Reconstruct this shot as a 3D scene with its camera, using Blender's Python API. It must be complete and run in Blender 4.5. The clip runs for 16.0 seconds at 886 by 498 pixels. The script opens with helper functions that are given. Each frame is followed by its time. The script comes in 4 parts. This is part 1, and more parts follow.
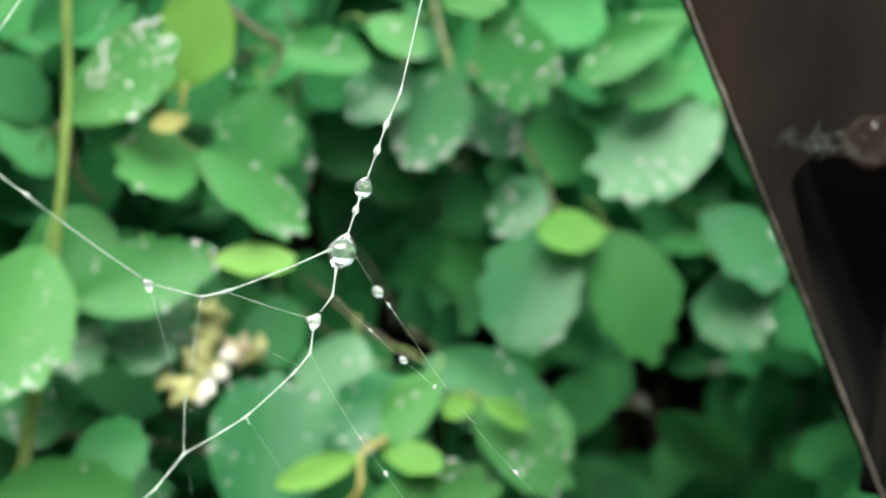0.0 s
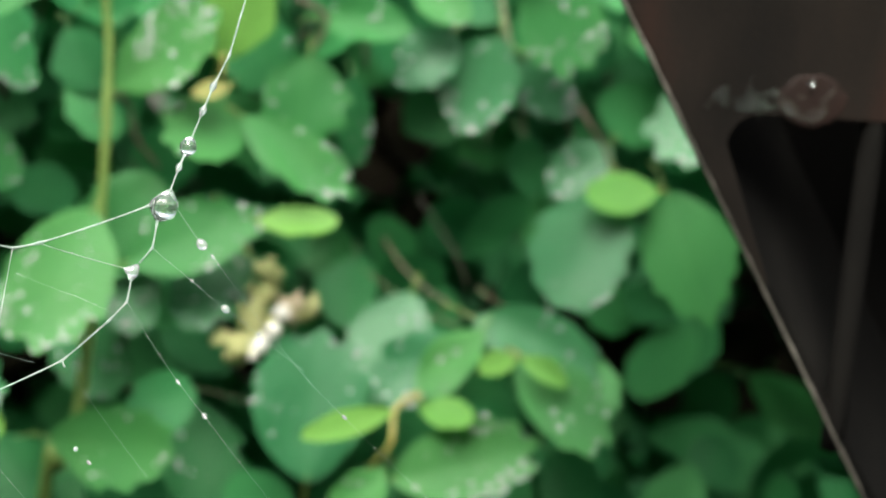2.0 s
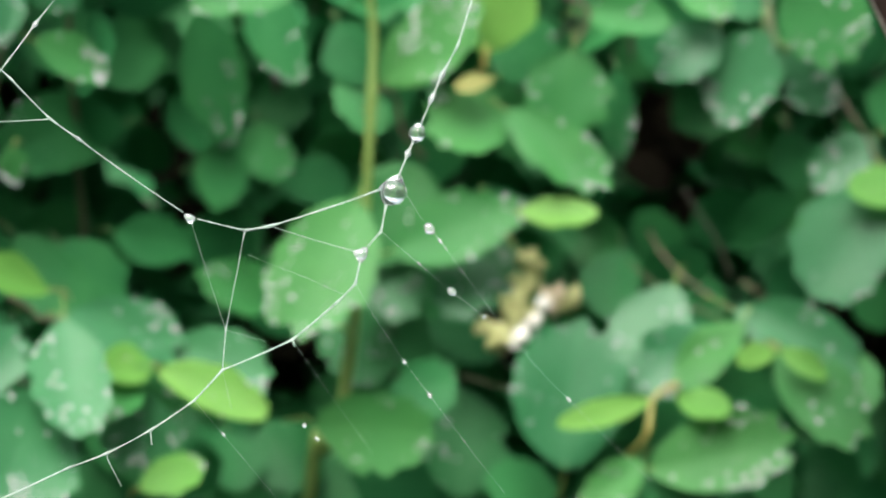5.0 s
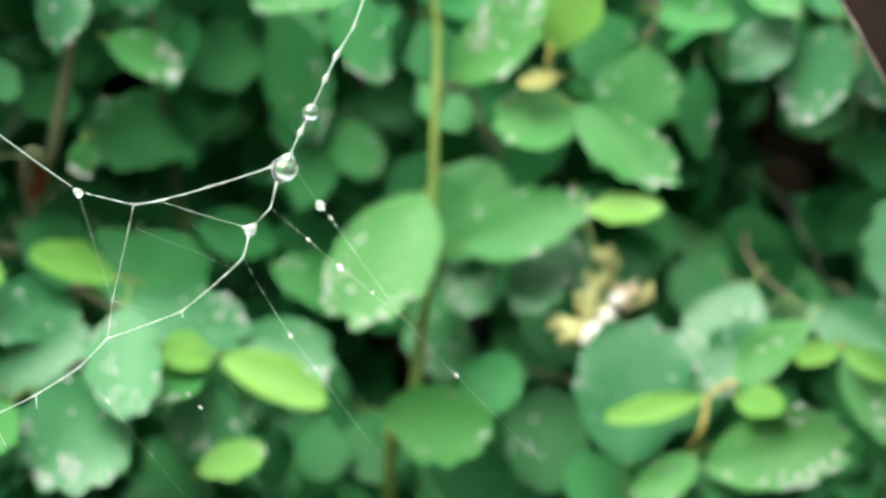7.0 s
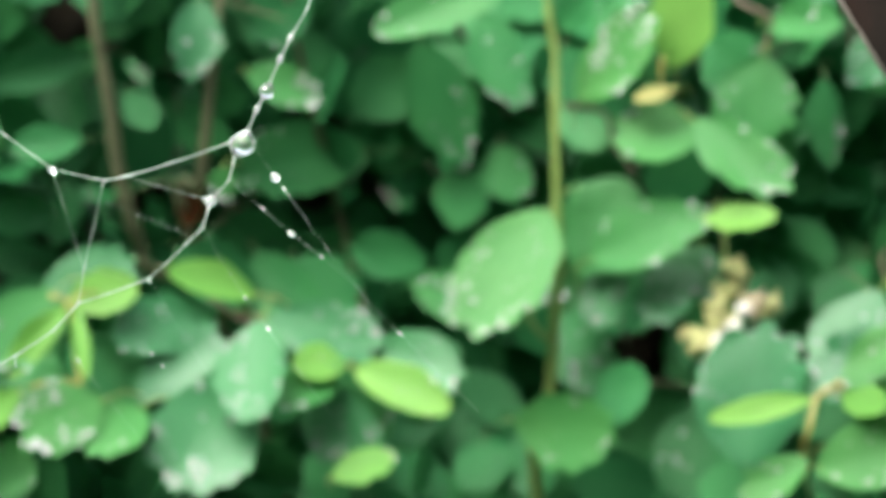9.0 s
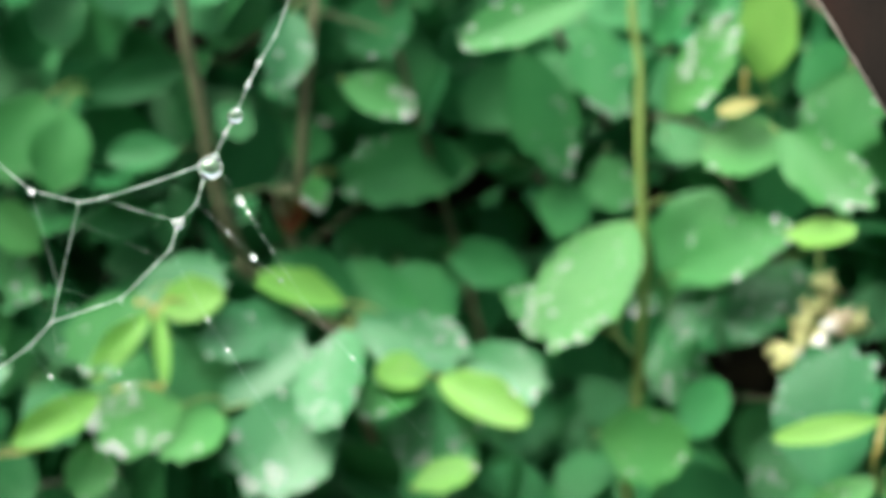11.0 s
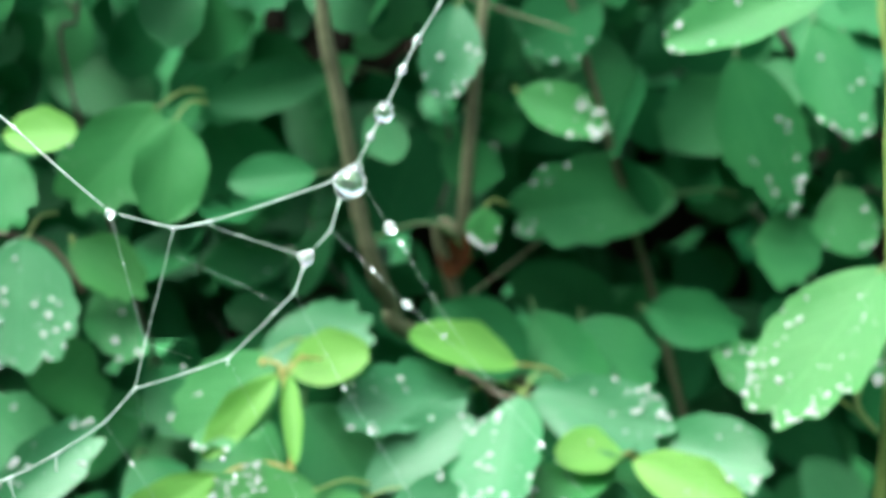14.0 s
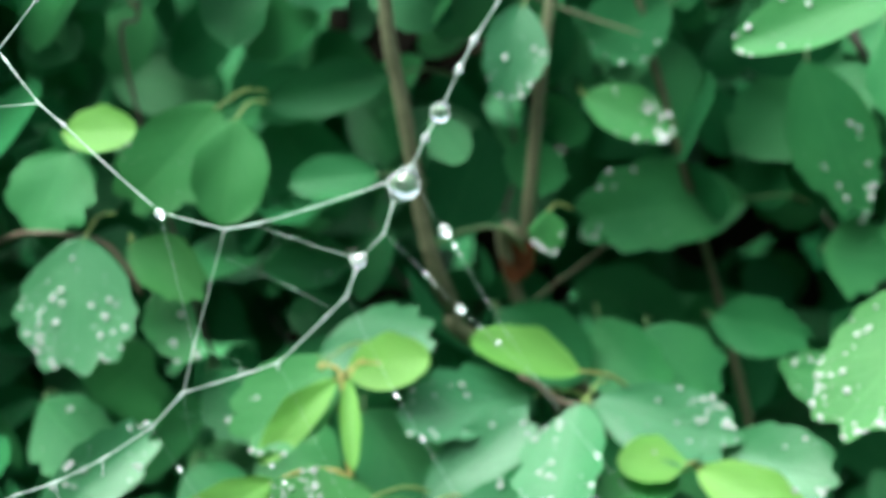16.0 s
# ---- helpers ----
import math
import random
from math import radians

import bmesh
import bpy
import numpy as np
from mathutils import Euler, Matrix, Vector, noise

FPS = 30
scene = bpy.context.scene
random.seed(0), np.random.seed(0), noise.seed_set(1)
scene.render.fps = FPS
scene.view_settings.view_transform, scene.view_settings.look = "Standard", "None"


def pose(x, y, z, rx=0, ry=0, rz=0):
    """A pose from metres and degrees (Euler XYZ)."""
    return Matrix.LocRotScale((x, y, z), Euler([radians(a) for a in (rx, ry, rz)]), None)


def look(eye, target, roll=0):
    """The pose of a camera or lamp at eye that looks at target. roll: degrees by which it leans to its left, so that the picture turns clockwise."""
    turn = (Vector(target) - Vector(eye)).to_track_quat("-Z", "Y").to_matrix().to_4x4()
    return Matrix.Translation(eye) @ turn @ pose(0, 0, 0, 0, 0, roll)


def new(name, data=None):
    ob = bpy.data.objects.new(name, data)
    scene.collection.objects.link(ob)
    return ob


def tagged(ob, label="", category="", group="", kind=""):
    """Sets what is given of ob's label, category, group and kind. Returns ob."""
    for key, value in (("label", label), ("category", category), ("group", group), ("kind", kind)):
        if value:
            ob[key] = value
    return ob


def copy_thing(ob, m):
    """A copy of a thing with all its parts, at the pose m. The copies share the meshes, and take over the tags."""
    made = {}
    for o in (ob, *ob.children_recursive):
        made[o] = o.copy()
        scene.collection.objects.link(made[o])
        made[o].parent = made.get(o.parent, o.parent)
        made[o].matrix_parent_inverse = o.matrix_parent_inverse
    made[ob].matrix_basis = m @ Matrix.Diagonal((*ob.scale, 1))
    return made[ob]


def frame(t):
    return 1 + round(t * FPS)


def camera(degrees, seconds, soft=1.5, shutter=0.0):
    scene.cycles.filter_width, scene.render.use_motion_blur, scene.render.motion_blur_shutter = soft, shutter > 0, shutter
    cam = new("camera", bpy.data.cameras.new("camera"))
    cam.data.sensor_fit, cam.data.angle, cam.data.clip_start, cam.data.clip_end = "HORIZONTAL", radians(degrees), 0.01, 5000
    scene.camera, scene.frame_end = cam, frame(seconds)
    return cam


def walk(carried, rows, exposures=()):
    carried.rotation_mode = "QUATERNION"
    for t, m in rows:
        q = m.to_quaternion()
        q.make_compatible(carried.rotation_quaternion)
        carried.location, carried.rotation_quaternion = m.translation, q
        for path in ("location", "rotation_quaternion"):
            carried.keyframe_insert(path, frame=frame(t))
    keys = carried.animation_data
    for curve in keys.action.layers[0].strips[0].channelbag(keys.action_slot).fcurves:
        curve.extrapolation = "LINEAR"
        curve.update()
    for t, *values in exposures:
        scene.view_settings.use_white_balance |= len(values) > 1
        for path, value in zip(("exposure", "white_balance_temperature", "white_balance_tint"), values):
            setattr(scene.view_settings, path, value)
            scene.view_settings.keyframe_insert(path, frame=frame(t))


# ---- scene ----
cam = camera(20, 16.0, soft=1.8)
PATH = [
    (0, (-0.08752, -0.40235, 0.40412), (0.07980, 0.05803, 0.30384), 7.47),
    (0.5, (-0.07059, -0.40933, 0.41192), (0.07823, 0.05530, 0.30252), 6.99),
    (1, (-0.06068, -0.41723, 0.40872), (0.07166, 0.05240, 0.29948), 6.97),
    (1.5, (-0.03927, -0.42922, 0.40881), (0.06519, 0.04726, 0.29903), 6.08),
    (2, (-0.01861, -0.43194, 0.41262), (0.05905, 0.04836, 0.29740), 5.15),
    (2.5, (-0.01108, -0.43177, 0.41315), (0.04592, 0.05080, 0.29536), 4.53),
    (3, (-0.00367, -0.43179, 0.41819), (0.03507, 0.05122, 0.29488), 3.92),
    (3.5, (-0.01067, -0.43411, 0.41528), (0.02376, 0.04962, 0.29354), 4.05),
    (4, (-0.00319, -0.43175, 0.41134), (0.01772, 0.05312, 0.29108), 3.51),
    (4.5, (-0.00230, -0.43893, 0.41335), (0.01256, 0.04618, 0.29316), 3.64),
    (5, (-0.00616, -0.43893, 0.41271), (0.00569, 0.04645, 0.29326), 3.70),
    (5.2, (-0.00382, -0.43974, 0.41799), (0.00270, 0.04444, 0.29336), 3.88),
    (7.3, (0.08547, -0.44097, 0.40650), (-0.01576, 0.03557, 0.29402), 0.41),
    (7.5, (0.10215, -0.44155, 0.40340), (-0.01668, 0.03185, 0.29491), -0.61),
    (8, (0.11826, -0.44736, 0.39949), (-0.02390, 0.02124, 0.29848), -1.44),
    (8.5, (0.13447, -0.44296, 0.39505), (-0.03108, 0.01906, 0.29954), -1.88),
    (9, (0.13964, -0.44082, 0.39367), (-0.04083, 0.01627, 0.30146), -2.00),
    (9.5, (0.13408, -0.44509, 0.39493), (-0.04911, 0.01111, 0.30370), -2.13),
    (9.7, (0.14246, -0.44193, 0.39899), (-0.05113, 0.00920, 0.30411), -2.11),
    (11.8, (0.20863, -0.41095, 0.39416), (-0.06492, -0.00115, 0.30913), -3.50),
    (12, (0.21177, -0.41227, 0.39319), (-0.06598, -0.00505, 0.30934), -3.45),
    (12.5, (0.20156, -0.41420, 0.39323), (-0.07425, -0.00565, 0.30949), -3.35),
    (13, (0.16501, -0.37220, 0.38655), (-0.10989, 0.03680, 0.30197), -3.42),
    (13.5, (0.14143, -0.34153, 0.38088), (-0.13421, 0.06725, 0.29770), -3.27),
    (14, (0.14044, -0.34405, 0.38038), (-0.13609, 0.06457, 0.29938), -3.05),
    (14.5, (0.14179, -0.34242, 0.38000), (-0.13910, 0.06354, 0.30066), -3.25),
    (15, (0.14164, -0.33618, 0.37818), (-0.14594, 0.06533, 0.30018), -3.18),
    (15.5, (0.14164, -0.33245, 0.37885), (-0.14877, 0.06667, 0.29912), -3.12),
    (16, (0.13870, -0.33812, 0.37936), (-0.15021, 0.06214, 0.29982), -2.77),
]
EXPOSURE = [(0, 2.00, 6560, 1), (0.5, 2.03, 6560, 1), (1, 1.83, 6560, 1), (1.5, 1.66, 6560, 1), (2, 1.80, 6560, 1), (2.5, 2.64, 7020, 4), (3, 2.26, 6850, 4), (3.5, 2.18, 6850, 4), (4, 1.72, 6650, -1), (4.5, 1.78, 6420, 4), (5.2, 1.83, 6420, 4),
            (7.4, 2.21, 6650, 3), (8, 2.25, 6520, 4), (8.5, 2.08, 6520, 4), (9, 2.18, 6520, 4), (9.6, 2.30, 6520, 4), (12, 2.19, 6520, 4), (12.5, 2.19, 6470, 3), (13.5, 2.38, 6020, 0), (15, 2.40, 6020, 0), (16, 2.18, 6020, 0)]
walk(cam, [(t, look(eye, target, roll)) for t, eye, target, roll in PATH], EXPOSURE)
cam.data.dof.use_dof = True
cam.data.dof.focus_distance = 0.285
cam.data.dof.aperture_fstop = cam.data.lens / 4.0

# ---- sky, sun ----
world = bpy.data.worlds.new("overcast_sky")
scene.world = world
world.use_nodes = True
wn, wl = world.node_tree.nodes, world.node_tree.links
wn.clear()
sky = wn.new("ShaderNodeTexSky")
sky.sky_type, sky.sun_disc = "NISHITA", False
sky.sun_elevation, sky.sun_rotation = radians(62), radians(200)
sky.air_density, sky.dust_density, sky.ozone_density = 0.7, 10.0, 0.4
back = wn.new("ShaderNodeBackground")
back.inputs["Strength"].default_value = 0.15
out = wn.new("ShaderNodeOutputWorld")
cloud = wn.new("ShaderNodeHueSaturation")
cloud.inputs["Saturation"].default_value = 0.45
wl.new(sky.outputs["Color"], cloud.inputs["Color"])
wl.new(cloud.outputs["Color"], back.inputs["Color"])
wl.new(back.outputs["Background"], out.inputs["Surface"])

sun_data = bpy.data.lights.new("sun", "SUN")
sun_data.energy, sun_data.angle, sun_data.color = 0.35, radians(60), (1.0, 0.97, 0.92)
sun = new("sun", sun_data)
sun.matrix_world = look((-0.5, -0.7, 3.2), (0, 0, 0))


# ---- materials ----
def material(name):
    m = bpy.data.materials.new(name)
    m.use_nodes = True
    t = m.node_tree
    return m, t.nodes, t.links, t.nodes["Principled BSDF"]


def ramp(nodes, stops):
    r = nodes.new("ShaderNodeValToRGB")
    el = r.color_ramp.elements
    while len(el) < len(stops):
        el.new(0.5)
    for e, (p, c) in zip(el, stops):
        e.position, e.color = p, (*c, 1)
    return r


def math_node(nodes, links, op, a, b=None):
    n = nodes.new("ShaderNodeMath")
    n.operation = op
    for i, v in enumerate((a, b)):
        if v is None:
            continue
        if isinstance(v, (int, float)):
            n.inputs[i].default_value = v
        else:
            links.new(v, n.inputs[i])
    return n.outputs[0]


def leaf_material(name, dark, mid, light, rough, through_light, island=False, gloss=0.32):
    """Living leaf: tone differs from leaf to leaf and across the blade, with midrib and side veins."""
    m, n, l, p = material(name)
    if island:
        pick = n.new("ShaderNodeNewGeometry").outputs["Random Per Island"]
    else:
        pick = n.new("ShaderNodeObjectInfo").outputs["Random"]
    uv = n.new("ShaderNodeUVMap")
    uv.uv_map = "UVMap"
    sep = n.new("ShaderNodeSeparateXYZ")
    l.new(uv.outputs["UV"], sep.inputs[0])
    pos = n.new("ShaderNodeNewGeometry")
    blot2 = n.new("ShaderNodeTexNoise")
    blot2.inputs["Scale"].default_value, blot2.inputs["Detail"].default_value = 900, 4
    l.new(pos.outputs["Position"], blot2.inputs["Vector"])
    big = n.new("ShaderNodeTexNoise")
    big.inputs["Scale"].default_value, big.inputs["Detail"].default_value = 110, 2
    l.new(pos.outputs["Position"], big.inputs["Vector"])
    a = math_node(n, l, "MULTIPLY", pick, 0.62)
    b = math_node(n, l, "MULTIPLY", big.outputs["Fac"], 0.45)
    tone = math_node(n, l, "ADD", a, b)
    c = math_node(n, l, "MULTIPLY", blot2.outputs["Fac"], 0.12)
    tone = math_node(n, l, "ADD", tone, c)
    col = ramp(n, [(0.12, dark), (0.55, mid), (1.0, light)])
    l.new(tone, col.inputs[0])
    # midrib: a thin paler line along v = 0.5; side veins slant from it
    off = math_node(n, l, "ABSOLUTE", math_node(n, l, "SUBTRACT", sep.outputs[1], 0.5))
    rib = n.new("ShaderNodeMapRange")
    rib.inputs[1].default_value, rib.inputs[2].default_value = 0.0, 0.022
    rib.inputs[3].default_value, rib.inputs[4].default_value = 1.0, 0.0
    l.new(off, rib.inputs[0])
    slant = math_node(n, l, "SUBTRACT", math_node(n, l, "MULTIPLY", sep.outputs[0], 6.5), math_node(n, l, "MULTIPLY", off, 6.0))
    frac = math_node(n, l, "ABSOLUTE", math_node(n, l, "SUBTRACT", math_node(n, l, "FRACT", slant), 0.5))
    side = n.new("ShaderNodeMapRange")
    side.inputs[1].default_value, side.inputs[2].default_value = 0.0, 0.07
    side.inputs[3].default_value, side.inputs[4].default_value = 0.55, 0.0
    l.new(frac, side.inputs[0])
    vein = math_node(n, l, "MAXIMUM", rib.outputs[0], side.outputs[0])
    mix = n.new("ShaderNodeMix")
    mix.data_type = "RGBA"
    l.new(math_node(n, l, "MULTIPLY", vein, 0.12), mix.inputs[0])
    l.new(col.outputs[0], mix.inputs[6])
    mix.inputs[7].default_value = (*[min(1, x * 1.5 + 0.03) for x in light], 1)
    l.new(mix.outputs[2], p.inputs["Base Color"])
    p.inputs["Roughness"].default_value = rough
    p.inputs["Specular IOR Level"].default_value = gloss
    bump = n.new("ShaderNodeBump")
    bump.inputs["Strength"].default_value, bump.inputs["Distance"].default_value = 0.35, 0.0004
    h = math_node(n, l, "ADD", math_node(n, l, "MULTIPLY", blot2.outputs["Fac"], 0.6), math_node(n, l, "MULTIPLY", vein, -0.5))
    h = math_node(n, l, "ADD", h, math_node(n, l, "MULTIPLY", big.outputs["Fac"], 2.2))
    l.new(h, bump.inputs["Height"])
    l.new(bump.outputs[0], p.inputs["Normal"])
    tr = n.new("ShaderNodeBsdfTranslucent")
    l.new(mix.outputs[2], tr.inputs["Color"])
    l.new(bump.outputs[0], tr.inputs["Normal"])
    ms = n.new("ShaderNodeMixShader")
    ms.inputs[0].default_value = through_light
    l.new(p.outputs[0], ms.inputs[1])
    l.new(tr.outputs[0], ms.inputs[2])
    l.new(ms.outputs[0], n["Material Output"].inputs["Surface"])
    return m


mature = leaf_material("leaf_mature", (0.0175, 0.1018, 0.0334), (0.0270, 0.1483, 0.0455), (0.0476, 0.2001, 0.0577), 0.52, 0.34, gloss=0.20)
fresh = leaf_material("leaf_fresh", (0.0270, 0.1440, 0.0380), (0.0400, 0.1730, 0.0440), (0.0600, 0.1990, 0.0500), 0.55, 0.36, gloss=0.25)
wet = leaf_material("leaf_wet", (0.0199, 0.1130, 0.0420), (0.0286, 0.1400, 0.0520), (0.0420, 0.1660, 0.0620), 0.45, 0.30, gloss=0.38)
young = leaf_material("leaf_young", (0.092, 0.272, 0.048), (0.130, 0.322, 0.060), (0.180, 0.376, 0.078), 0.5, 0.50, gloss=0.25)
withered = leaf_material("leaf_withered", (0.190, 0.200, 0.060), (0.235, 0.240, 0.075), (0.290, 0.285, 0.095), 0.6, 0.35)
dense = leaf_material("leaf_dense", (0.0168, 0.0980, 0.0345), (0.0262, 0.1440, 0.0475), (0.0450, 0.2000, 0.0620), 0.5, 0.34, island=True, gloss=0.14)


def bark_material(name, dark, light, scale=900, rough=0.7, gloss=0.5):
    m, n, l, p = material(name)
    pos = n.new("ShaderNodeNewGeometry")
    no = n.new("ShaderNodeTexNoise")
    no.inputs["Scale"].default_value, no.inputs["Detail"].default_value = scale, 5
    l.new(pos.outputs["Position"], no.inputs["Vector"])
    lo = n.new("ShaderNodeTexNoise")
    lo.inputs["Scale"].default_value = scale / 9
    l.new(pos.outputs["Position"], lo.inputs["Vector"])
    r = ramp(n, [(0.3, dark), (0.7, light)])
    s = math_node(n, l, "ADD", math_node(n, l, "MULTIPLY", no.outputs["Fac"], 0.5), math_node(n, l, "MULTIPLY", lo.outputs["Fac"], 0.5))
    l.new(s, r.inputs[0])
    l.new(r.outputs[0], p.inputs["Base Color"])
    p.inputs["Roughness"].default_value = rough
    p.inputs["Specular IOR Level"].default_value = gloss
    b = n.new("ShaderNodeBump")
    b.inputs["Strength"].default_value, b.inputs["Distance"].default_value = 0.4, 0.0004
    l.new(no.outputs["Fac"], b.inputs["Height"])
    l.new(b.outputs[0], p.inputs["Normal"])
    return m


green_bark = bark_material("green_stem", (0.0936, 0.1599, 0.0351), (0.1677, 0.2418, 0.0624), 700, 0.5)
stalk_green = bark_material("leaf_stalk_green", (0.030, 0.075, 0.020), (0.062, 0.125, 0.036), 700, 0.55)
brown_bark = bark_material("brown_bark", (0.064, 0.074, 0.038), (0.124, 0.138, 0.074), gloss=0.3)
dark_bark = bark_material("dark_bark", (0.01716, 0.01872, 0.0117), (0.04212, 0.04212, 0.02652))
red_twig = bark_material("reddish_twig", (0.044, 0.037, 0.021), (0.092, 0.076, 0.044))
amber_twig = bark_material("amber_twig", (0.1716, 0.1599, 0.0351), (0.273, 0.2574, 0.0702), 800, 0.5)
rust_leaf = bark_material("rust_brown_litter", (0.020, 0.009, 0.004), (0.085, 0.034, 0.012), 420, 0.95, 0.05)
# near-black brown that stands in for shade in the foliage hollows
hollow_shade = bark_material("hollow_shade_leaf", (0.008, 0.007, 0.005), (0.022, 0.018, 0.012), 300, 0.95, 0.05)
soil = bark_material("soil", (0.01404, 0.01326, 0.00936), (0.03276, 0.02964, 0.02106), 60, 0.9)
petal = bark_material("faded_petal", (0.4836, 0.4758, 0.4212), (0.624, 0.6162, 0.5694), 600, 0.6)
sepal = bark_material("tan_sepal", (0.290, 0.310, 0.115), (0.430, 0.430, 0.200), 700, 0.6)
peach = bark_material("peach_sepal", (0.350, 0.290, 0.180), (0.460, 0.390, 0.270), 700, 0.6)


def water_material(name, rough, clear, bend):
    m, n, l, p = material(name)
    p.inputs["Base Color"].default_value = (0.94, 1, 0.98, 1)
    p.inputs["Transmission Weight"].default_value = clear
    p.inputs["Roughness"].default_value = rough
    p.inputs["IOR"].default_value = bend
    return m


# below full clearness the white base shows, in place of sky glints
drop_water = water_material("bright_water", 0.0, 0.96, 1.52)
bright_water = water_material("strung_water", 0.0, 0.84, 1.58)
bead_water = water_material("beaded_water", 0.03, 0.72, 1.45)


def silk_material():
    m, n, l, p = material("wet_silk")
    pos = n.new("ShaderNodeNewGeometry")
    no = n.new("ShaderNodeTexNoise")
    no.inputs["Scale"].default_value = 1500
    l.new(pos.outputs["Position"], no.inputs["Vector"])
    r = ramp(n, [(0.25, (0.40, 0.52, 0.45)), (0.75, (0.66, 0.77, 0.71))])
    l.new(no.outputs["Fac"], r.inputs[0])
    l.new(r.outputs[0], p.inputs["Base Color"])
    p.inputs["Roughness"].default_value = 0.25
    p.inputs["Transmission Weight"].default_value = 0.45
    p.inputs["IOR"].default_value = 1.36
    tr = n.new("ShaderNodeBsdfTranslucent")
    l.new(r.outputs[0], tr.inputs["Color"])
    ms = n.new("ShaderNodeMixShader")
    ms.inputs[0].default_value = 0.3
    l.new(p.outputs[0], ms.inputs[1])
    l.new(tr.outputs[0], ms.inputs[2])
    l.new(ms.outputs[0], n["Material Output"].inputs["Surface"])
    return m


silk = silk_material()
plaster = bark_material("weathered_plaster", (0.150, 0.150, 0.140), (0.240, 0.240, 0.225), 14, 0.9)


def painted_metal(name, dark, light, rust, rough, gloss=0.35):
    """Old brown paint: blotches, rust stains running down, fine grit."""
    m, n, l, p = material(name)
    pos = n.new("ShaderNodeNewGeometry")
    mp = n.new("ShaderNodeMapping")
    mp.inputs["Scale"].default_value = (1.0, 1.0, 0.3)
    l.new(pos.outputs["Position"], mp.inputs["Vector"])
    a = n.new("ShaderNodeTexNoise")
    a.inputs["Scale"].default_value, a.inputs["Detail"].default_value = 70, 6
    l.new(mp.outputs[0], a.inputs["Vector"])
    g = n.new("ShaderNodeTexNoise")
    g.inputs["Scale"].default_value, g.inputs["Detail"].default_value = 1300, 4
    l.new(pos.outputs["Position"], g.inputs["Vector"])
    r = ramp(n, [(0.36, dark), (0.53, light), (0.68, rust)])
    l.new(math_node(n, l, "ADD", math_node(n, l, "MULTIPLY", a.outputs["Fac"], 0.85), math_node(n, l, "MULTIPLY", g.outputs["Fac"], 0.15)), r.inputs[0])
    l.new(r.outputs[0], p.inputs["Base Color"])
    p.inputs["Roughness"].default_value = rough
    p.inputs["Specular IOR Level"].default_value = gloss
    b = n.new("ShaderNodeBump")
    b.inputs["Strength"].default_value, b.inputs["Distance"].default_value = 0.22, 0.0005
    l.new(math_node(n, l, "ADD", a.outputs["Fac"], g.outputs["Fac"]), b.inputs["Height"])
    l.new(b.outputs[0], p.inputs["Normal"])
    return m


brown_paint = painted_metal("brown_paint", (0.0050, 0.0040, 0.0033), (0.0110, 0.0082, 0.0064), (0.0210, 0.0105, 0.0078), 0.7, 0.12)
# near-black base puts the shade of the bench recess into the colour
recess_shade = painted_metal("recess_shade", (0.0020, 0.0019, 0.0018), (0.0046, 0.0042, 0.0039), (0.0085, 0.0078, 0.0070), 0.85, 0.06)
worn_paint = painted_metal("worn_paint", (0.030, 0.027, 0.022), (0.085, 0.078, 0.066), (0.150, 0.140, 0.120), 0.7, 0.3)
rust_paint = painted_metal("rust_paint", (0.0075, 0.0048, 0.0038), (0.0150, 0.0074, 0.0055), (0.0240, 0.0102, 0.0075), 0.7, 0.2)


# ---- building helpers ----
def mesh_of(name, verts, faces, mat, uvs=None, smooth=True):
    me = bpy.data.meshes.new(name)
    me.from_pydata(verts, [], faces)
    me.materials.append(mat)
    if uvs is not None:
        lay = me.uv_layers.new(name="UVMap")
        idx = np.empty(len(me.loops), dtype=np.int32)
        me.loops.foreach_get("vertex_index", idx)
        lay.data.foreach_set("uv", np.asarray(uvs, dtype=np.float32)[idx].ravel())
    if smooth:
        me.polygons.foreach_set("use_smooth", [True] * len(me.polygons))
    me.update()
    return me


def child(ob, parent, label=""):
    """Hang ob, built in world places, under its thing or part."""
    ob.parent = parent
    top = parent
    while top.parent:
        top = top.parent
    if parent is top:
        ob.matrix_parent_inverse = Matrix.Translation(-top.location)
    return tagged(ob, label) if label else ob


def part(name, me, parent, label=""):
    return child(new(name, me), parent, label)


def bm_mesh(name, bm, mat, smooth=True):
    me = bpy.data.meshes.new(name)
    bm.to_mesh(me)
    bm.free()
    me.materials.append(mat)
    if smooth:
        me.polygons.foreach_set("use_smooth", [True] * len(me.polygons))
    return me


def glide(points, steps):
    """Points along a smooth line through the given places."""
    p = [Vector(q) for q in points]
    p = [2 * p[0] - p[1]] + p + [2 * p[-1] - p[-2]]
    res = []
    for i in range(1, len(p) - 2):
        for k in range(steps):
            u = k / steps
            a, b, c, d = p[i - 1], p[i], p[i + 1], p[i + 2]
            res.append(0.5 * ((2 * b) + (c - a) * u + (2 * a - 5 * b + 4 * c - d) * u * u + (3 * b - a - 3 * c + d) * u ** 3))
    res.append(p[-2])
    return res


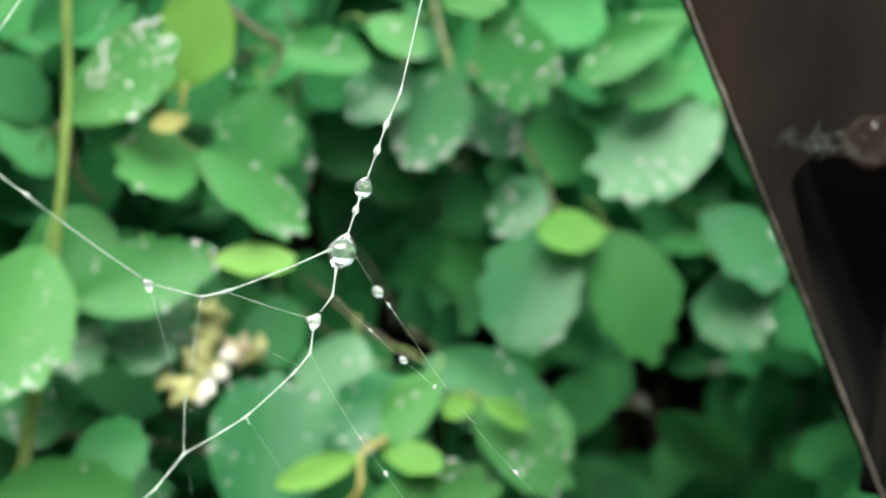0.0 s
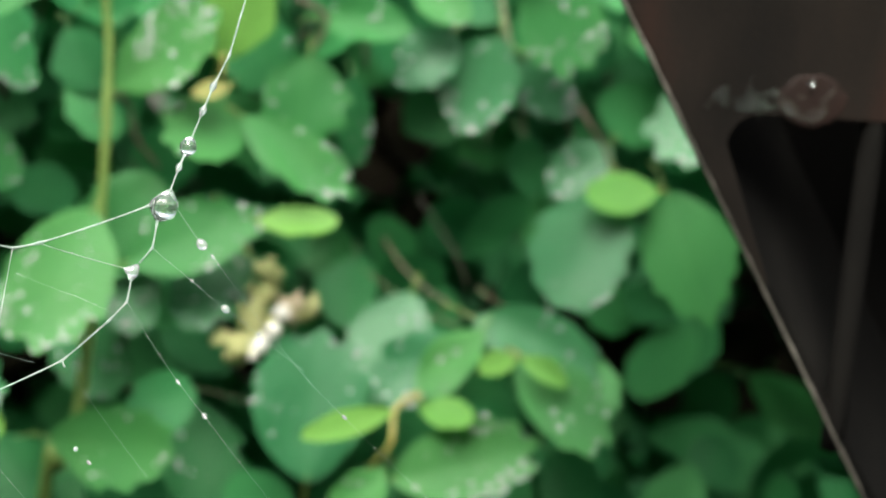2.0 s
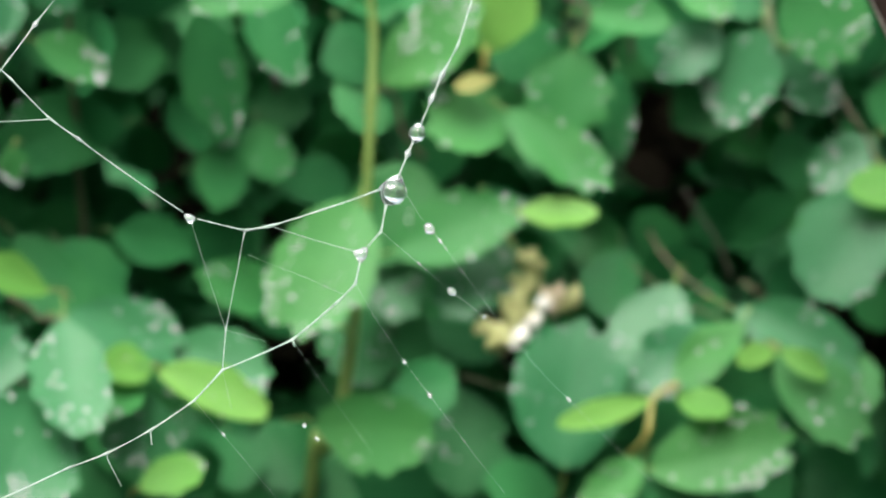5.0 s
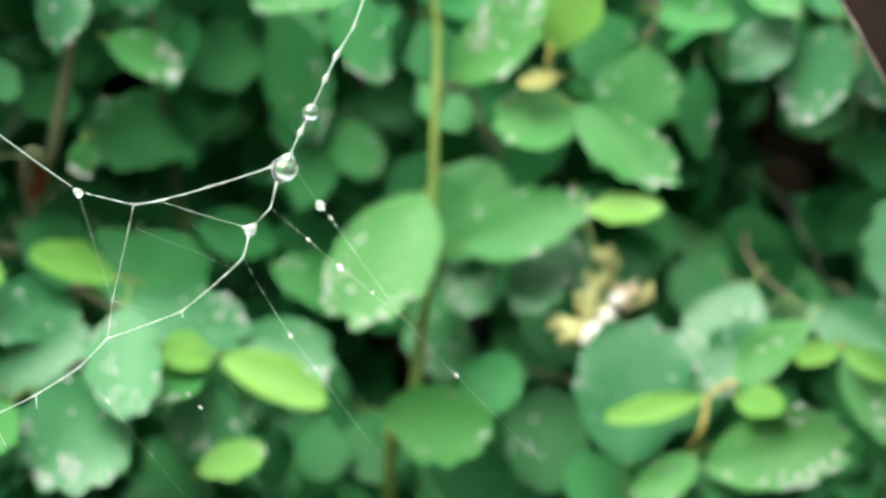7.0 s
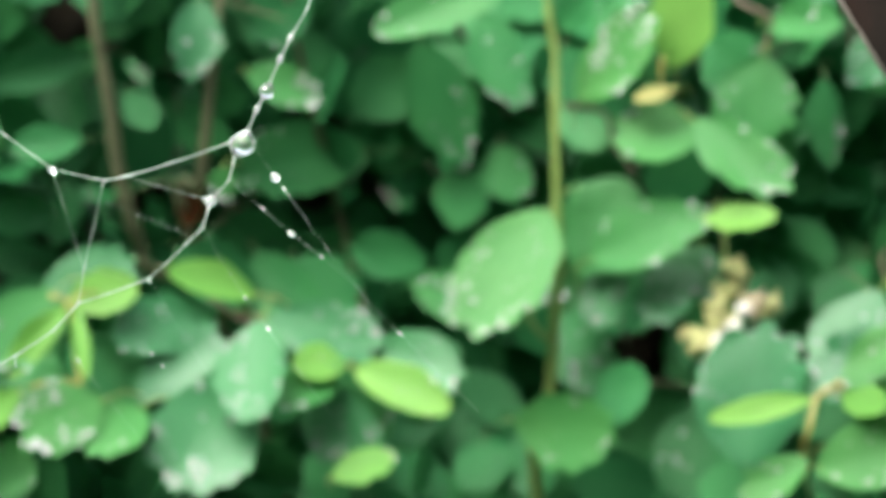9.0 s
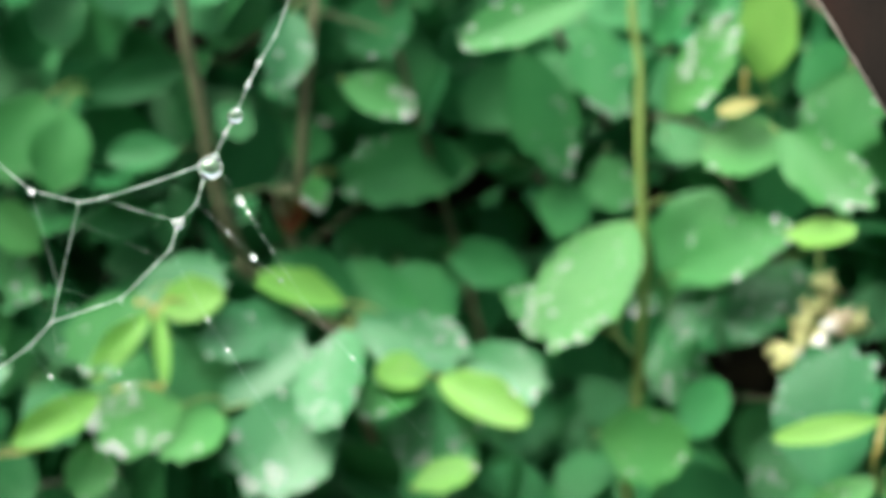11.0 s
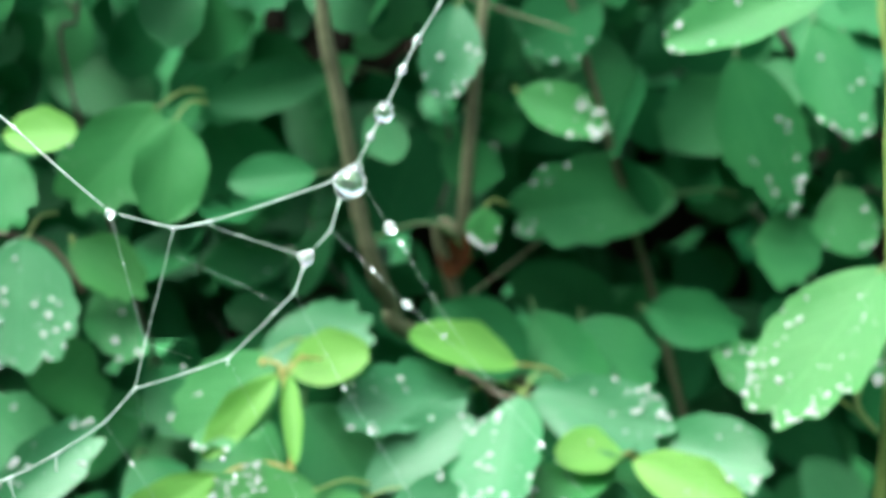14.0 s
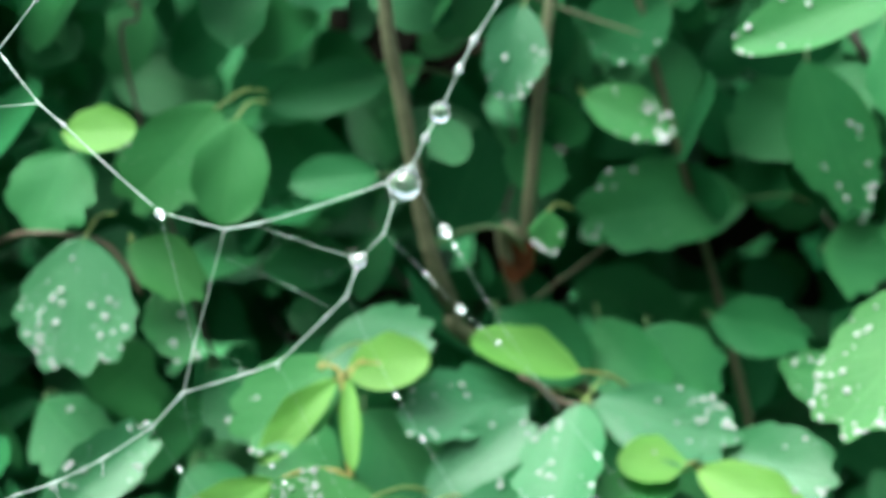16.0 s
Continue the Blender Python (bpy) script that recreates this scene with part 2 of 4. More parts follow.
def tube(points, radii, sides=8):
    """Verts and faces of a closed tube along points."""
    verts, faces = [], []
    n = len(points)
    ref = Vector((0.31, -0.92, 0.24))
    for i, q in enumerate(points):
        d = (points[min(i + 1, n - 1)] - points[max(i - 1, 0)]).normalized()
        u = d.cross(ref).normalized()
        v = d.cross(u)
        for k in range(sides):
            a = 2 * math.pi * k / sides
            verts.append(q + (u * math.cos(a) + v * math.sin(a)) * radii[i])
    for i in range(n - 1):
        for k in range(sides):
            a, b = i * sides + k, i * sides + (k + 1) % sides
            faces.append((a, b, b + sides, a + sides))
    faces.append(tuple(range(sides))[::-1])
    faces.append(tuple((n - 1) * sides + k for k in range(sides)))
    return verts, faces


def stick(name, places, r0, r1, mat, parent, label="", steps=6, knots=0.0, seed=1):
    rnd = random.Random(seed)
    pts = glide(places, steps)
    n = len(pts)
    radii = []
    for i in range(n):
        r = r0 + (r1 - r0) * i / (n - 1)
        swell = 1 + knots * math.exp(-(((i + 5) % 14 - 7) / 1.6) ** 2) + rnd.uniform(-0.06, 0.06)
        radii.append(r * swell)
    v, f = tube(pts, radii, 9)
    return part(name, mesh_of(name, v, f, mat), parent, label)


# ---- leaf shapes: unit length along x, unit width along y ----
def half_width(kind, s):
    s = min(1.0, max(0.0, s))
    top, power, end, root = {"round": (0.55, 0.66, 2.1, 0.50), "ovate": (0.46, 0.72, 1.8, 0.70), "oval": (0.50, 0.72, 2.1, 0.58)}[kind]
    if s < top:
        return 0.5 * math.sin(math.pi / 2 * s / top) ** power
    return 0.5 * max(0.0, 1 - ((s - top) / (1 - top)) ** end) ** root


class Form:
    """How one leaf blade is cupped, curled and toothed."""

    def __init__(self, kind, seed):
        r = random.Random(seed)
        self.kind, self.seed = kind, seed
        self.cup, self.curl, self.wave = r.uniform(0.03, 0.17), r.uniform(-0.13, 0.08), r.uniform(0.006, 0.024)
        self.bend, self.ph = r.uniform(-0.05, 0.05), r.uniform(0, 6)
        self.teeth = {"round": 0.128, "ovate": 0.112, "oval": 0.014}[kind]
        self.count = r.uniform(6.2, 9.0)
        self.skew = r.uniform(-0.1, 0.1)
        self.uneven = [(r.uniform(0.01, 0.045), r.uniform(1.2, 3.4), r.uniform(0, 6)) for _ in range(4)]

    def side(self, sign, s):
        h = half_width(self.kind, s) * (1 + sign * self.skew * math.sin(math.pi * s))
        for amp, rate, at in self.uneven[:2] if sign > 0 else self.uneven[2:]:
            h *= 1 + amp * math.sin(math.pi * rate * 2 * s + at)
        return sign * h

    def height(self, s, y):
        f = y / max(0.02, half_width(self.kind, s))
        return self.cup * y * y * 2.0 + self.cup * 0.4 * abs(y) + self.curl * (s - 0.35) ** 2 + self.wave * math.sin(8 * s + 4 * f + self.ph) * abs(f)

    def place(self, s, y):
        """Place on the blade; teeth cut in from the rim, round the outer half."""
        h = half_width(self.kind, s)
        f = max(min(1, abs(y) / max(h, 0.001)) if s < 0.97 else 1, (s - 0.3) / 0.7)
        a = math.atan2(y * 0.8, s - 0.32)
        lobe = abs(math.sin(self.count * a + self.ph + 0.35 * math.sin(3 * a + self.ph)))
        size = 1 + 0.45 * math.sin(2.3 * a + 2 * self.ph)
        cut = self.teeth * size * (1 - lobe) ** 0.9 * max(0, f) ** 6 * min(1, max(0, s - 0.3) * 5)
        s, y = 0.32 + (s - 0.32) * (1 - cut), y * (1 - cut)
        return (s, y + self.bend * math.sin(math.pi * s), self.height(s, y))


def leaf_sheet(kind, seed, stations=40, across=3):
    """A leaf blade: outline with blunt teeth towards the tip, cupped along the midrib and wavy."""
    form = Form(kind, seed)
    verts, uvs, faces = [], [], []
    for i in range(stations + 1):
        u = i / stations
        s = 0.45 * u + 0.55 * (0.5 - 0.5 * math.cos(math.pi * u))
        for k in range(2 * across + 1):
            f = k / across - 1
            y = form.side(1 if f > 0 else -1, s) * abs(f)
            verts.append(form.place(s, y))
            uvs.append((s, 0.5 + y))
    w = 2 * across + 1
    for i in range(stations):
        for k in range(2 * across):
            a = i * w + k
            faces.append((a, a + w, a + w + 1, a + 1))
    return verts, faces, uvs


SHEETS = {}


def sheet(kind, variant, mat):
    key = (kind, variant, mat.name)
    if key not in SHEETS:
        v, f, u = leaf_sheet(kind, 40 + variant, 54, 4)
        SHEETS[key] = mesh_of("leaf", v, f, mat, u)
    return SHEETS[key]


def blade(base, tip, width, face):
    """The pose of a leaf from base to tip, its upper side turned towards face."""
    x = Vector(tip) - Vector(base)
    length = x.length
    x.normalize()
    z = Vector(face) - x * x.dot(Vector(face))
    z.normalize()
    y = z.cross(x)
    m = Matrix((x * length, y * width, z * length)).transposed().to_4x4()
    m.translation = base
    return m


SHRUB_AT = Vector((-0.01, 0.12, 0.0))
shrub = new("spirea_shrub")
shrub.location = SHRUB_AT
tagged(shrub, "dense green spirea shrub with wet scalloped leaves", "shrub")
DEWY = []
picker = random.Random(11)


def leaf(mat, base, tip, width, face, kind, dew=0, stalk=0.28):
    """One leaf on a short stalk; dew: how thickly it is beaded."""
    variant = picker.randrange(9)
    ob = new("leaf", sheet(kind, variant, mat))
    ob.matrix_basis = blade(base, tip, width, face)
    child(ob, shrub)
    if stalk:
        b, d = Vector(base), Vector(tip) - Vector(base)
        back = b - d * stalk * 0.5 + Vector((0, 0.0030, -0.0003))
        root = b - d * stalk * 0.85 + Vector((picker.uniform(-0.001, 0.001), 0.0060, -0.0022))
        pts = glide([b + d * 0.04, back, root], 4)
        v, f = tube(pts, [0.00017 + 0.0001 * k / 8 for k in range(len(pts))], 6)
        part("leaf_stalk", mesh_of("leaf_stalk", v, f, amber_twig if mat is young else stalk_green if mat is mature else green_bark), shrub)
    if dew:
        DEWY.append((ob.matrix_basis.copy(), Form(kind, 40 + variant), dew))
    return ob


# ---- ground ----
def ground():
    verts, faces = [], []
    n = 40
    for i in range(n + 1):
        for j in range(n + 1):
            u, v = i / n * 2 - 1, j / n * 2 - 1
            x, y = 60 * u * abs(u) ** 3, 60 * v * abs(v) ** 3
            near = max(0, 1 - math.hypot(x, y) / 3)
            verts.append((x, y, near * 0.012 * noise.noise((x * 9, y * 9, 0))))
    for i in range(n):
        for j in range(n):
            a = i * (n + 1) + j
            faces.append((a, a + n + 1, a + n + 2, a + 1))
    return tagged(new("ground", mesh_of("ground", verts, faces, soil)), "dark damp garden soil under the shrub", "ground", kind="structure")


ground()


def wall():
    """Unseen plain wall added behind the viewer, to shut off low light there."""
    bm = bmesh.new()
    bmesh.ops.create_cube(bm, size=1, matrix=Matrix.Translation((0, -1.7, 0.86)) @ Matrix.Diagonal((7, 0.2, 1.76, 1)))
    bmesh.ops.bevel(bm, geom=bm.edges[:], offset=0.02, segments=2, affect="EDGES")
    return tagged(new("light_block_wall", bm_mesh("light_block_wall", bm, plaster, smooth=False)), "plain grey unseen wall, added to block low light", "wall", kind="structure")


wall()

# ---- shrub: stems and twigs ----
MAIN = [(-0.0115, -0.0010, 0.3609), (-0.0111, -0.0020, 0.3512), (-0.0101, -0.0020, 0.3433), (-0.0098, -0.0030, 0.3354), (-0.0097, -0.0040, 0.3265), (-0.0097, -0.0040, 0.3142), (-0.0099, -0.0040, 0.3018), (-0.0105, -0.0050, 0.2926), (-0.0113, -0.0050, 0.2830), (-0.0121, -0.0060, 0.2758), (-0.0146, -0.0030, 0.2661), (-0.0171, 0.0010, 0.2558), (-0.024, 0.05, 0.10), (-0.02, 0.08, -0.01)]
stick("stem", MAIN[::-1], 0.0013, 0.0006, green_bark, shrub, "slender yellow-green upright stem", knots=0.25, seed=2)
stick("stem", [(-0.06, 0.06, -0.01), (-0.066, 0.04, 0.2), (-0.0790, 0.0060, 0.2850), (-0.0870, -0.0200, 0.3025), (-0.0872, -0.0230, 0.3071), (-0.0866, -0.0270, 0.3124), (-0.0864, -0.0300, 0.3188), (-0.0864, -0.0320, 0.3260), (-0.0855, -0.0350, 0.3361), (-0.0854, -0.0370, 0.3440), (-0.0853, -0.0390, 0.3517), (-0.0849, -0.0400, 0.3584), (-0.0845, -0.0410, 0.3649)], 0.0016, 0.0010, brown_bark, shrub, "pale brown woody stem", knots=0.05, seed=3)
stick("stem", [(-0.055, 0.07, -0.01), (-0.066, 0.02, 0.2), (-0.0820, -0.0130, 0.3081), (-0.0774, -0.0165, 0.3184), (-0.0757, -0.0175, 0.3251), (-0.0741, -0.0180, 0.3330), (-0.0724, -0.0180, 0.3437), (-0.0717, -0.0170, 0.3504), (-0.0708, -0.0165, 0.3561), (-0.0699, -0.0160, 0.3636)], 0.0013, 0.0008, brown_bark, shrub, "pale brown woody stem", knots=0.05, seed=4)
stick("stem", [(-0.1, 0.05, -0.01), (-0.122, -0.03, 0.27), (-0.1249, -0.0529, 0.3456), (-0.1225, -0.0528, 0.3555), (-0.1220, -0.0523, 0.3619), (-0.1212, -0.050, 0.378)], 0.0004, 0.0003, dark_bark, shrub, "dark woody stem", seed=5)
stick("stem", [(-0.04, 0.09, -0.01), (-0.06, 0.03, 0.26), (-0.0644, -0.0005, 0.3506), (-0.0636, 0.0003, 0.3550), (-0.0620, 0.0017, 0.3659), (-0.061, 0.003, 0.377)], 0.0008, 0.0004, brown_bark, shrub, seed=6)
twigs = (
    ([(-0.0895, -0.0240, 0.3175), (-0.0855, -0.0240, 0.3195), (-0.0802, -0.0230, 0.3207), (-0.0775, -0.0210, 0.3196), (-0.0766, -0.0180, 0.3162)], 0.00035, 0.0003, stalk_green),
    ([(0.034, 0.02, 0.250), (0.0385, -0.0120, 0.2700), (0.0402, -0.0190, 0.2755), (0.0418, -0.0214, 0.2794), (0.0425, -0.0183, 0.2844), (0.0462, -0.0170, 0.2867)], 0.0006, 0.0005, amber_twig),
    ([(0.046, 0.06, 0.300), (0.0455, 0.0260, 0.3020), (0.0490, 0.0130, 0.2995), (0.0568, 0.0073, 0.2954), (0.0600, 0.0068, 0.2946)], 0.0004, 0.00035, red_twig),
    ([(-0.15, -0.06, 0.32), (-0.1281, -0.0738, 0.3251), (-0.1211, -0.0675, 0.3236), (-0.1182, -0.0649, 0.3203), (-0.1161, -0.0630, 0.3146)], 0.0005, 0.0004, red_twig),
    ([(-0.14, -0.07, 0.27), (-0.1184, -0.0949, 0.2835), (-0.1126, -0.0909, 0.2815), (-0.1041, -0.0835, 0.2811), (-0.0959, -0.0755, 0.2821), (-0.0905, -0.0667, 0.2886), (-0.0838, -0.0598, 0.2903), (-0.0770, -0.0572, 0.2844), (-0.0719, -0.0537, 0.2825)], 0.00035, 0.0003, amber_twig),
    ([(-0.0815, -0.0587, 0.2887), (-0.0835, -0.0566, 0.2951), (-0.0859, -0.0541, 0.3030), (-0.0879, -0.0548, 0.3046)], 0.0004, 0.0003, amber_twig),
    ([(-0.0679, -0.0340, 0.3004), (-0.0659, -0.0320, 0.2987), (-0.0637, -0.0300, 0.2961), (-0.0603, -0.0280, 0.2953), (-0.0591, -0.0260, 0.2950)], 0.0005, 0.0004, red_twig),
    ([(-0.0128, -0.0005, 0.3042), (-0.0148, -0.0064, 0.2943), (-0.0108, -0.0085, 0.2898)], 0.0004, 0.0005, green_bark),
    ([(-0.05, 0.03, 0.37), (-0.0379, 0.0174, 0.3490), (-0.0346, 0.0200, 0.3409), (-0.0298, 0.0200, 0.3343), (-0.0275, 0.0200, 0.3277)], 0.0009, 0.0006, dark_bark),
    ([(0.01, 0.014, 0.36), (0.0226, 0.0090, 0.3511), (0.0268, 0.0090, 0.3492), (0.0282, 0.0090, 0.3467), (0.0262, 0.0090, 0.3420)], 0.0006, 0.0004, red_twig),
    ([(0.0100, 0.0000, 0.3419), (0.0097, -0.0000, 0.3377)], 0.0004, 0.0004, amber_twig),
    ([(0.06, 0.03, 0.36), (0.0644, 0.0160, 0.3382), (0.0658, 0.0160, 0.3340), (0.0673, 0.0160, 0.3271)], 0.0006, 0.0004, brown_bark),
    ([(0.07, 0.03, 0.345), (0.0767, 0.0120, 0.3330), (0.0814, 0.0120, 0.3269), (0.0840, 0.0120, 0.3206)], 0.0005, 0.0004, red_twig),
    ([(0.0005, 0.0140, 0.3180), (-0.0039, 0.0140, 0.3232), (-0.0057, 0.0140, 0.3294), (-0.0100, 0.0035, 0.3325)], 0.0004, 0.0005, red_twig),
)
for k, (places, r0, r1, mat) in enumerate(twigs):
    stick("twig", places, r0, r1, mat, shrub, seed=20 + k)

# thin bare twigs in the gaps
for k in range(34):
    rnd = random.Random(300 + k)
    x, z = rnd.uniform(-0.13, 0.10), rnd.uniform(0.265, 0.362)
    a = Vector((x, 0.028 + 0.9 * min(0, x + 0.035) + 0.6 * min(0, z - 0.31) + rnd.uniform(0, 0.02), z))
    d = Vector((rnd.gauss(0, 1), rnd.uniform(-0.2, 0.4), rnd.gauss(0.5, 0.8))).normalized() * rnd.uniform(0.012, 0.03)
    bow = Vector((rnd.gauss(0, 0.002), rnd.gauss(0, 0.002), rnd.gauss(0, 0.002)))
    stick("twig", [a, a + d * 0.35 + bow, a + d * 0.7 + bow * 0.6, a + d], 0.00035, 0.00018, rnd.choice((dark_bark, dark_bark, brown_bark)), shrub, steps=4, seed=60 + k)

# ---- shrub: leaves in the front of the foliage ----
leaf(fresh, (-0.0081, 0.0047, 0.3331), (0.0078, 0.0035, 0.3508), 0.0141, (-0.35, -0.89, 0.29), 'round', 14)
leaf(young, (0.0097, 0.0082, 0.3390), (0.0134, 0.0060, 0.3586), 0.0136, (-0.10, -0.86, 0.42), 'oval', 0)
leaf(withered, (0.0116, 0.0023, 0.3360), (0.0047, -0.0011, 0.3343), 0.0036, (0.27, -0.74, 0.62), 'oval', 0)
leaf(fresh, (0.0260, 0.0110, 0.3410), (0.0246, 0.0060, 0.3252), 0.0166, (0.07, -0.85, 0.52), 'round', 3)
leaf(fresh, (0.0155, 0.0065, 0.3277), (-0.0002, 0.0000, 0.3271), 0.0141, (0.29, -0.69, 0.66), 'round', 1)
leaf(fresh, (0.0141, 0.0039, 0.3300), (0.0343, -0.0001, 0.3179), 0.0117, (0.14, -0.82, 0.55), 'round', 5)
leaf(mature, (0.0237, 0.0116, 0.3221), (0.0174, 0.0086, 0.3183), 0.0062, (0.11, -0.80, 0.59), 'ovate', 0)
leaf(mature, (0.0349, 0.0215, 0.3359), (0.0372, 0.0191, 0.3186), 0.0080, (-0.27, -0.90, 0.34), 'ovate', 3)
leaf(fresh, (0.0270, 0.0098, 0.3473), (0.0424, 0.0027, 0.3478), 0.0086, (-0.36, -0.78, 0.51), 'oval', 1)
leaf(fresh, (0.0438, 0.0127, 0.3535), (0.0534, 0.0071, 0.3495), 0.0085, (-0.15, -0.73, 0.67), 'oval', 2)
leaf(wet, (0.0521, 0.0135, 0.3462), (0.0418, 0.0099, 0.3360), 0.0115, (-0.16, -0.86, 0.49), 'ovate', 3)
leaf(wet, (0.0602, 0.0125, 0.3463), (0.0549, 0.0105, 0.3278), 0.0161, (-0.40, -0.90, 0.17), 'ovate', 9)
leaf(fresh, (0.0645, 0.0081, 0.3585), (0.0749, 0.0049, 0.3415), 0.0163, (0.02, -0.97, 0.22), 'round', 10)
leaf(wet, (0.0656, 0.0154, 0.3420), (0.0750, 0.0123, 0.3319), 0.0112, (0.04, -0.93, 0.37), 'ovate', 7)
leaf(mature, (0.0676, 0.0212, 0.3265), (0.0715, 0.0190, 0.3145), 0.0089, (-0.26, -0.96, 0.11), 'ovate', 0)
leaf(wet, (0.0837, 0.0171, 0.3264), (0.0723, 0.0123, 0.3171), 0.0100, (-0.08, -0.85, 0.52), 'round', 6)
leaf(fresh, (-0.0112, -0.0044, 0.3141), (-0.0225, -0.0237, 0.2937), 0.0186, (0.02, -0.90, 0.38), 'round', 18)
leaf(fresh, (-0.0247, -0.0008, 0.2927), (-0.0394, -0.0061, 0.2993), 0.0104, (0.49, -0.81, 0.32), 'ovate', 2)
leaf(fresh, (-0.0084, 0.0040, 0.2998), (-0.0009, 0.0100, 0.3180), 0.0171, (-0.03, -0.86, 0.51), 'oval', 0)
leaf(fresh, (-0.0051, -0.0014, 0.3037), (0.0195, -0.0008, 0.3136), 0.0138, (-0.20, -0.87, 0.46), 'ovate', 6)
leaf(young, (0.0176, -0.0012, 0.3126), (0.0318, -0.0030, 0.3138), 0.0066, (-0.10, -0.70, 0.70), 'oval', 0)
leaf(wet, (0.0116, 0.0109, 0.3036), (0.0070, -0.0006, 0.2921), 0.0124, (0.05, -0.62, 0.78), 'round', 4)
leaf(wet, (0.0065, 0.0085, 0.3012), (0.0196, 0.0067, 0.2987), 0.0108, (-0.11, -0.84, 0.54), 'round', 5)
leaf(wet, (-0.0064, 0.0095, 0.3002), (-0.0012, -0.0010, 0.2913), 0.0119, (-0.33, -0.67, 0.66), 'round', 7)
leaf(mature, (-0.0097, 0.0022, 0.2970), (-0.0163, 0.0021, 0.2955), 0.0049, (0.14, -0.79, 0.60), 'oval', 9)
leaf(mature, (-0.0149, 0.0150, 0.2901), (-0.0045, 0.0064, 0.2770), 0.0136, (-0.16, -0.87, 0.47), 'round', 6)
leaf(fresh, (-0.0165, -0.0114, 0.2743), (0.0051, -0.0165, 0.2754), 0.0152, (-0.06, -0.97, 0.16), 'round', 2)
leaf(mature, (-0.0034, -0.0059, 0.2779), (0.0085, -0.0065, 0.2828), 0.0119, (-0.17, -0.88, 0.44), 'round', 0)
leaf(wet, (0.0285, -0.0137, 0.2689), (0.0302, -0.0040, 0.2946), 0.0217, (-0.07, -0.83, 0.55), 'round', 4)
leaf(wet, (0.0480, 0.0092, 0.2982), (0.0394, -0.0024, 0.2830), 0.0156, (-0.05, -0.70, 0.71), 'round', 5)
leaf(wet, (0.0571, -0.0021, 0.2927), (0.0391, -0.0099, 0.2833), 0.0129, (0.07, -0.75, 0.66), 'round', 6)
leaf(fresh, (0.0589, -0.0058, 0.2962), (0.0470, -0.0167, 0.2859), 0.0087, (0.01, -0.66, 0.75), 'oval', 3)
leaf(wet, (0.0580, 0.0000, 0.2964), (0.0811, -0.0060, 0.2878), 0.0130, (-0.08, -0.79, 0.61), 'round', 6)
leaf(fresh, (0.0648, -0.0070, 0.2914), (0.0802, -0.0196, 0.2786), 0.0135, (-0.29, -0.72, 0.63), 'round', 4)
leaf(fresh, (0.0791, -0.0007, 0.2909), (0.0827, -0.0112, 0.2830), 0.0066, (-0.18, -0.54, 0.82), 'oval', 0)
leaf(young, (0.0645, -0.0087, 0.2921), (0.0571, -0.0160, 0.2909), 0.0049, (0.30, -0.52, 0.80), 'oval', 0)
leaf(young, (0.0651, -0.0110, 0.2928), (0.0731, -0.0152, 0.2891), 0.0044, (-0.14, -0.79, 0.59), 'oval', 0)
leaf(young, (0.0419, -0.0191, 0.2843), (0.0252, -0.0280, 0.2816), 0.0052, (0.28, -0.72, 0.63), 'oval', 0)
leaf(young, (0.0466, -0.0158, 0.2851), (0.0556, -0.0227, 0.2839), 0.0068, (-0.27, -0.56, 0.78), 'oval', 0)
leaf(fresh, (0.0423, -0.0205, 0.2722), (0.0680, -0.0216, 0.2799), 0.0151, (-0.18, -0.85, 0.50), 'round', 16)
leaf(fresh, (0.0411, -0.0208, 0.2742), (0.0308, -0.0281, 0.2664), 0.0084, (0.08, -0.73, 0.67), 'round', 4)
leaf(mature, (0.0405, -0.0160, 0.2700), (0.0496, -0.0208, 0.2657), 0.0073, (-0.12, -0.78, 0.62), 'ovate', 0)
leaf(wet, (-0.0592, -0.0305, 0.2962), (-0.0529, -0.0494, 0.2813), 0.0138, (0.06, -0.60, 0.80), 'round', 9)
leaf(wet, (-0.0591, -0.0280, 0.2956), (-0.0391, -0.0179, 0.2901), 0.0131, (0.51, -0.67, 0.54), 'round', 8)
leaf(young, (-0.0443, -0.0260, 0.2875), (-0.0525, -0.0323, 0.2883), 0.0078, (0.61, -0.49, 0.62), 'oval', 0)
leaf(wet, (-0.0442, -0.0208, 0.2860), (-0.0238, -0.0169, 0.2849), 0.0142, (0.24, -0.74, 0.63), 'round', 3)
leaf(young, (-0.0440, -0.0239, 0.2864), (-0.0241, -0.0252, 0.2798), 0.0087, (0.17, -0.79, 0.59), 'oval', 1)
leaf(fresh, (-0.0469, -0.0237, 0.2854), (-0.0528, -0.0393, 0.2825), 0.0093, (0.44, -0.46, 0.77), 'round', 4)
leaf(wet, (-0.0526, -0.0246, 0.2830), (-0.0396, -0.0254, 0.2689), 0.0135, (0.16, -0.96, 0.21), 'round', 6)
leaf(young, (-0.0453, -0.0330, 0.2675), (-0.0350, -0.0259, 0.2710), 0.0075, (0.21, -0.66, 0.72), 'oval', 1)
leaf(mature, (-0.0382, -0.0120, 0.2808), (-0.0328, -0.0157, 0.2735), 0.0072, (0.15, -0.83, 0.54), 'ovate', 1)
leaf(fresh, (-0.0169, -0.0020, 0.3572), (-0.0417, -0.0138, 0.3482), 0.0102, (0.19, -0.88, 0.40), 'oval', 3)
leaf(mature, (-0.0424, 0.0110, 0.3435), (-0.0354, 0.0160, 0.3177), 0.0147, (0.63, -0.77, 0.09), 'ovate', 4)
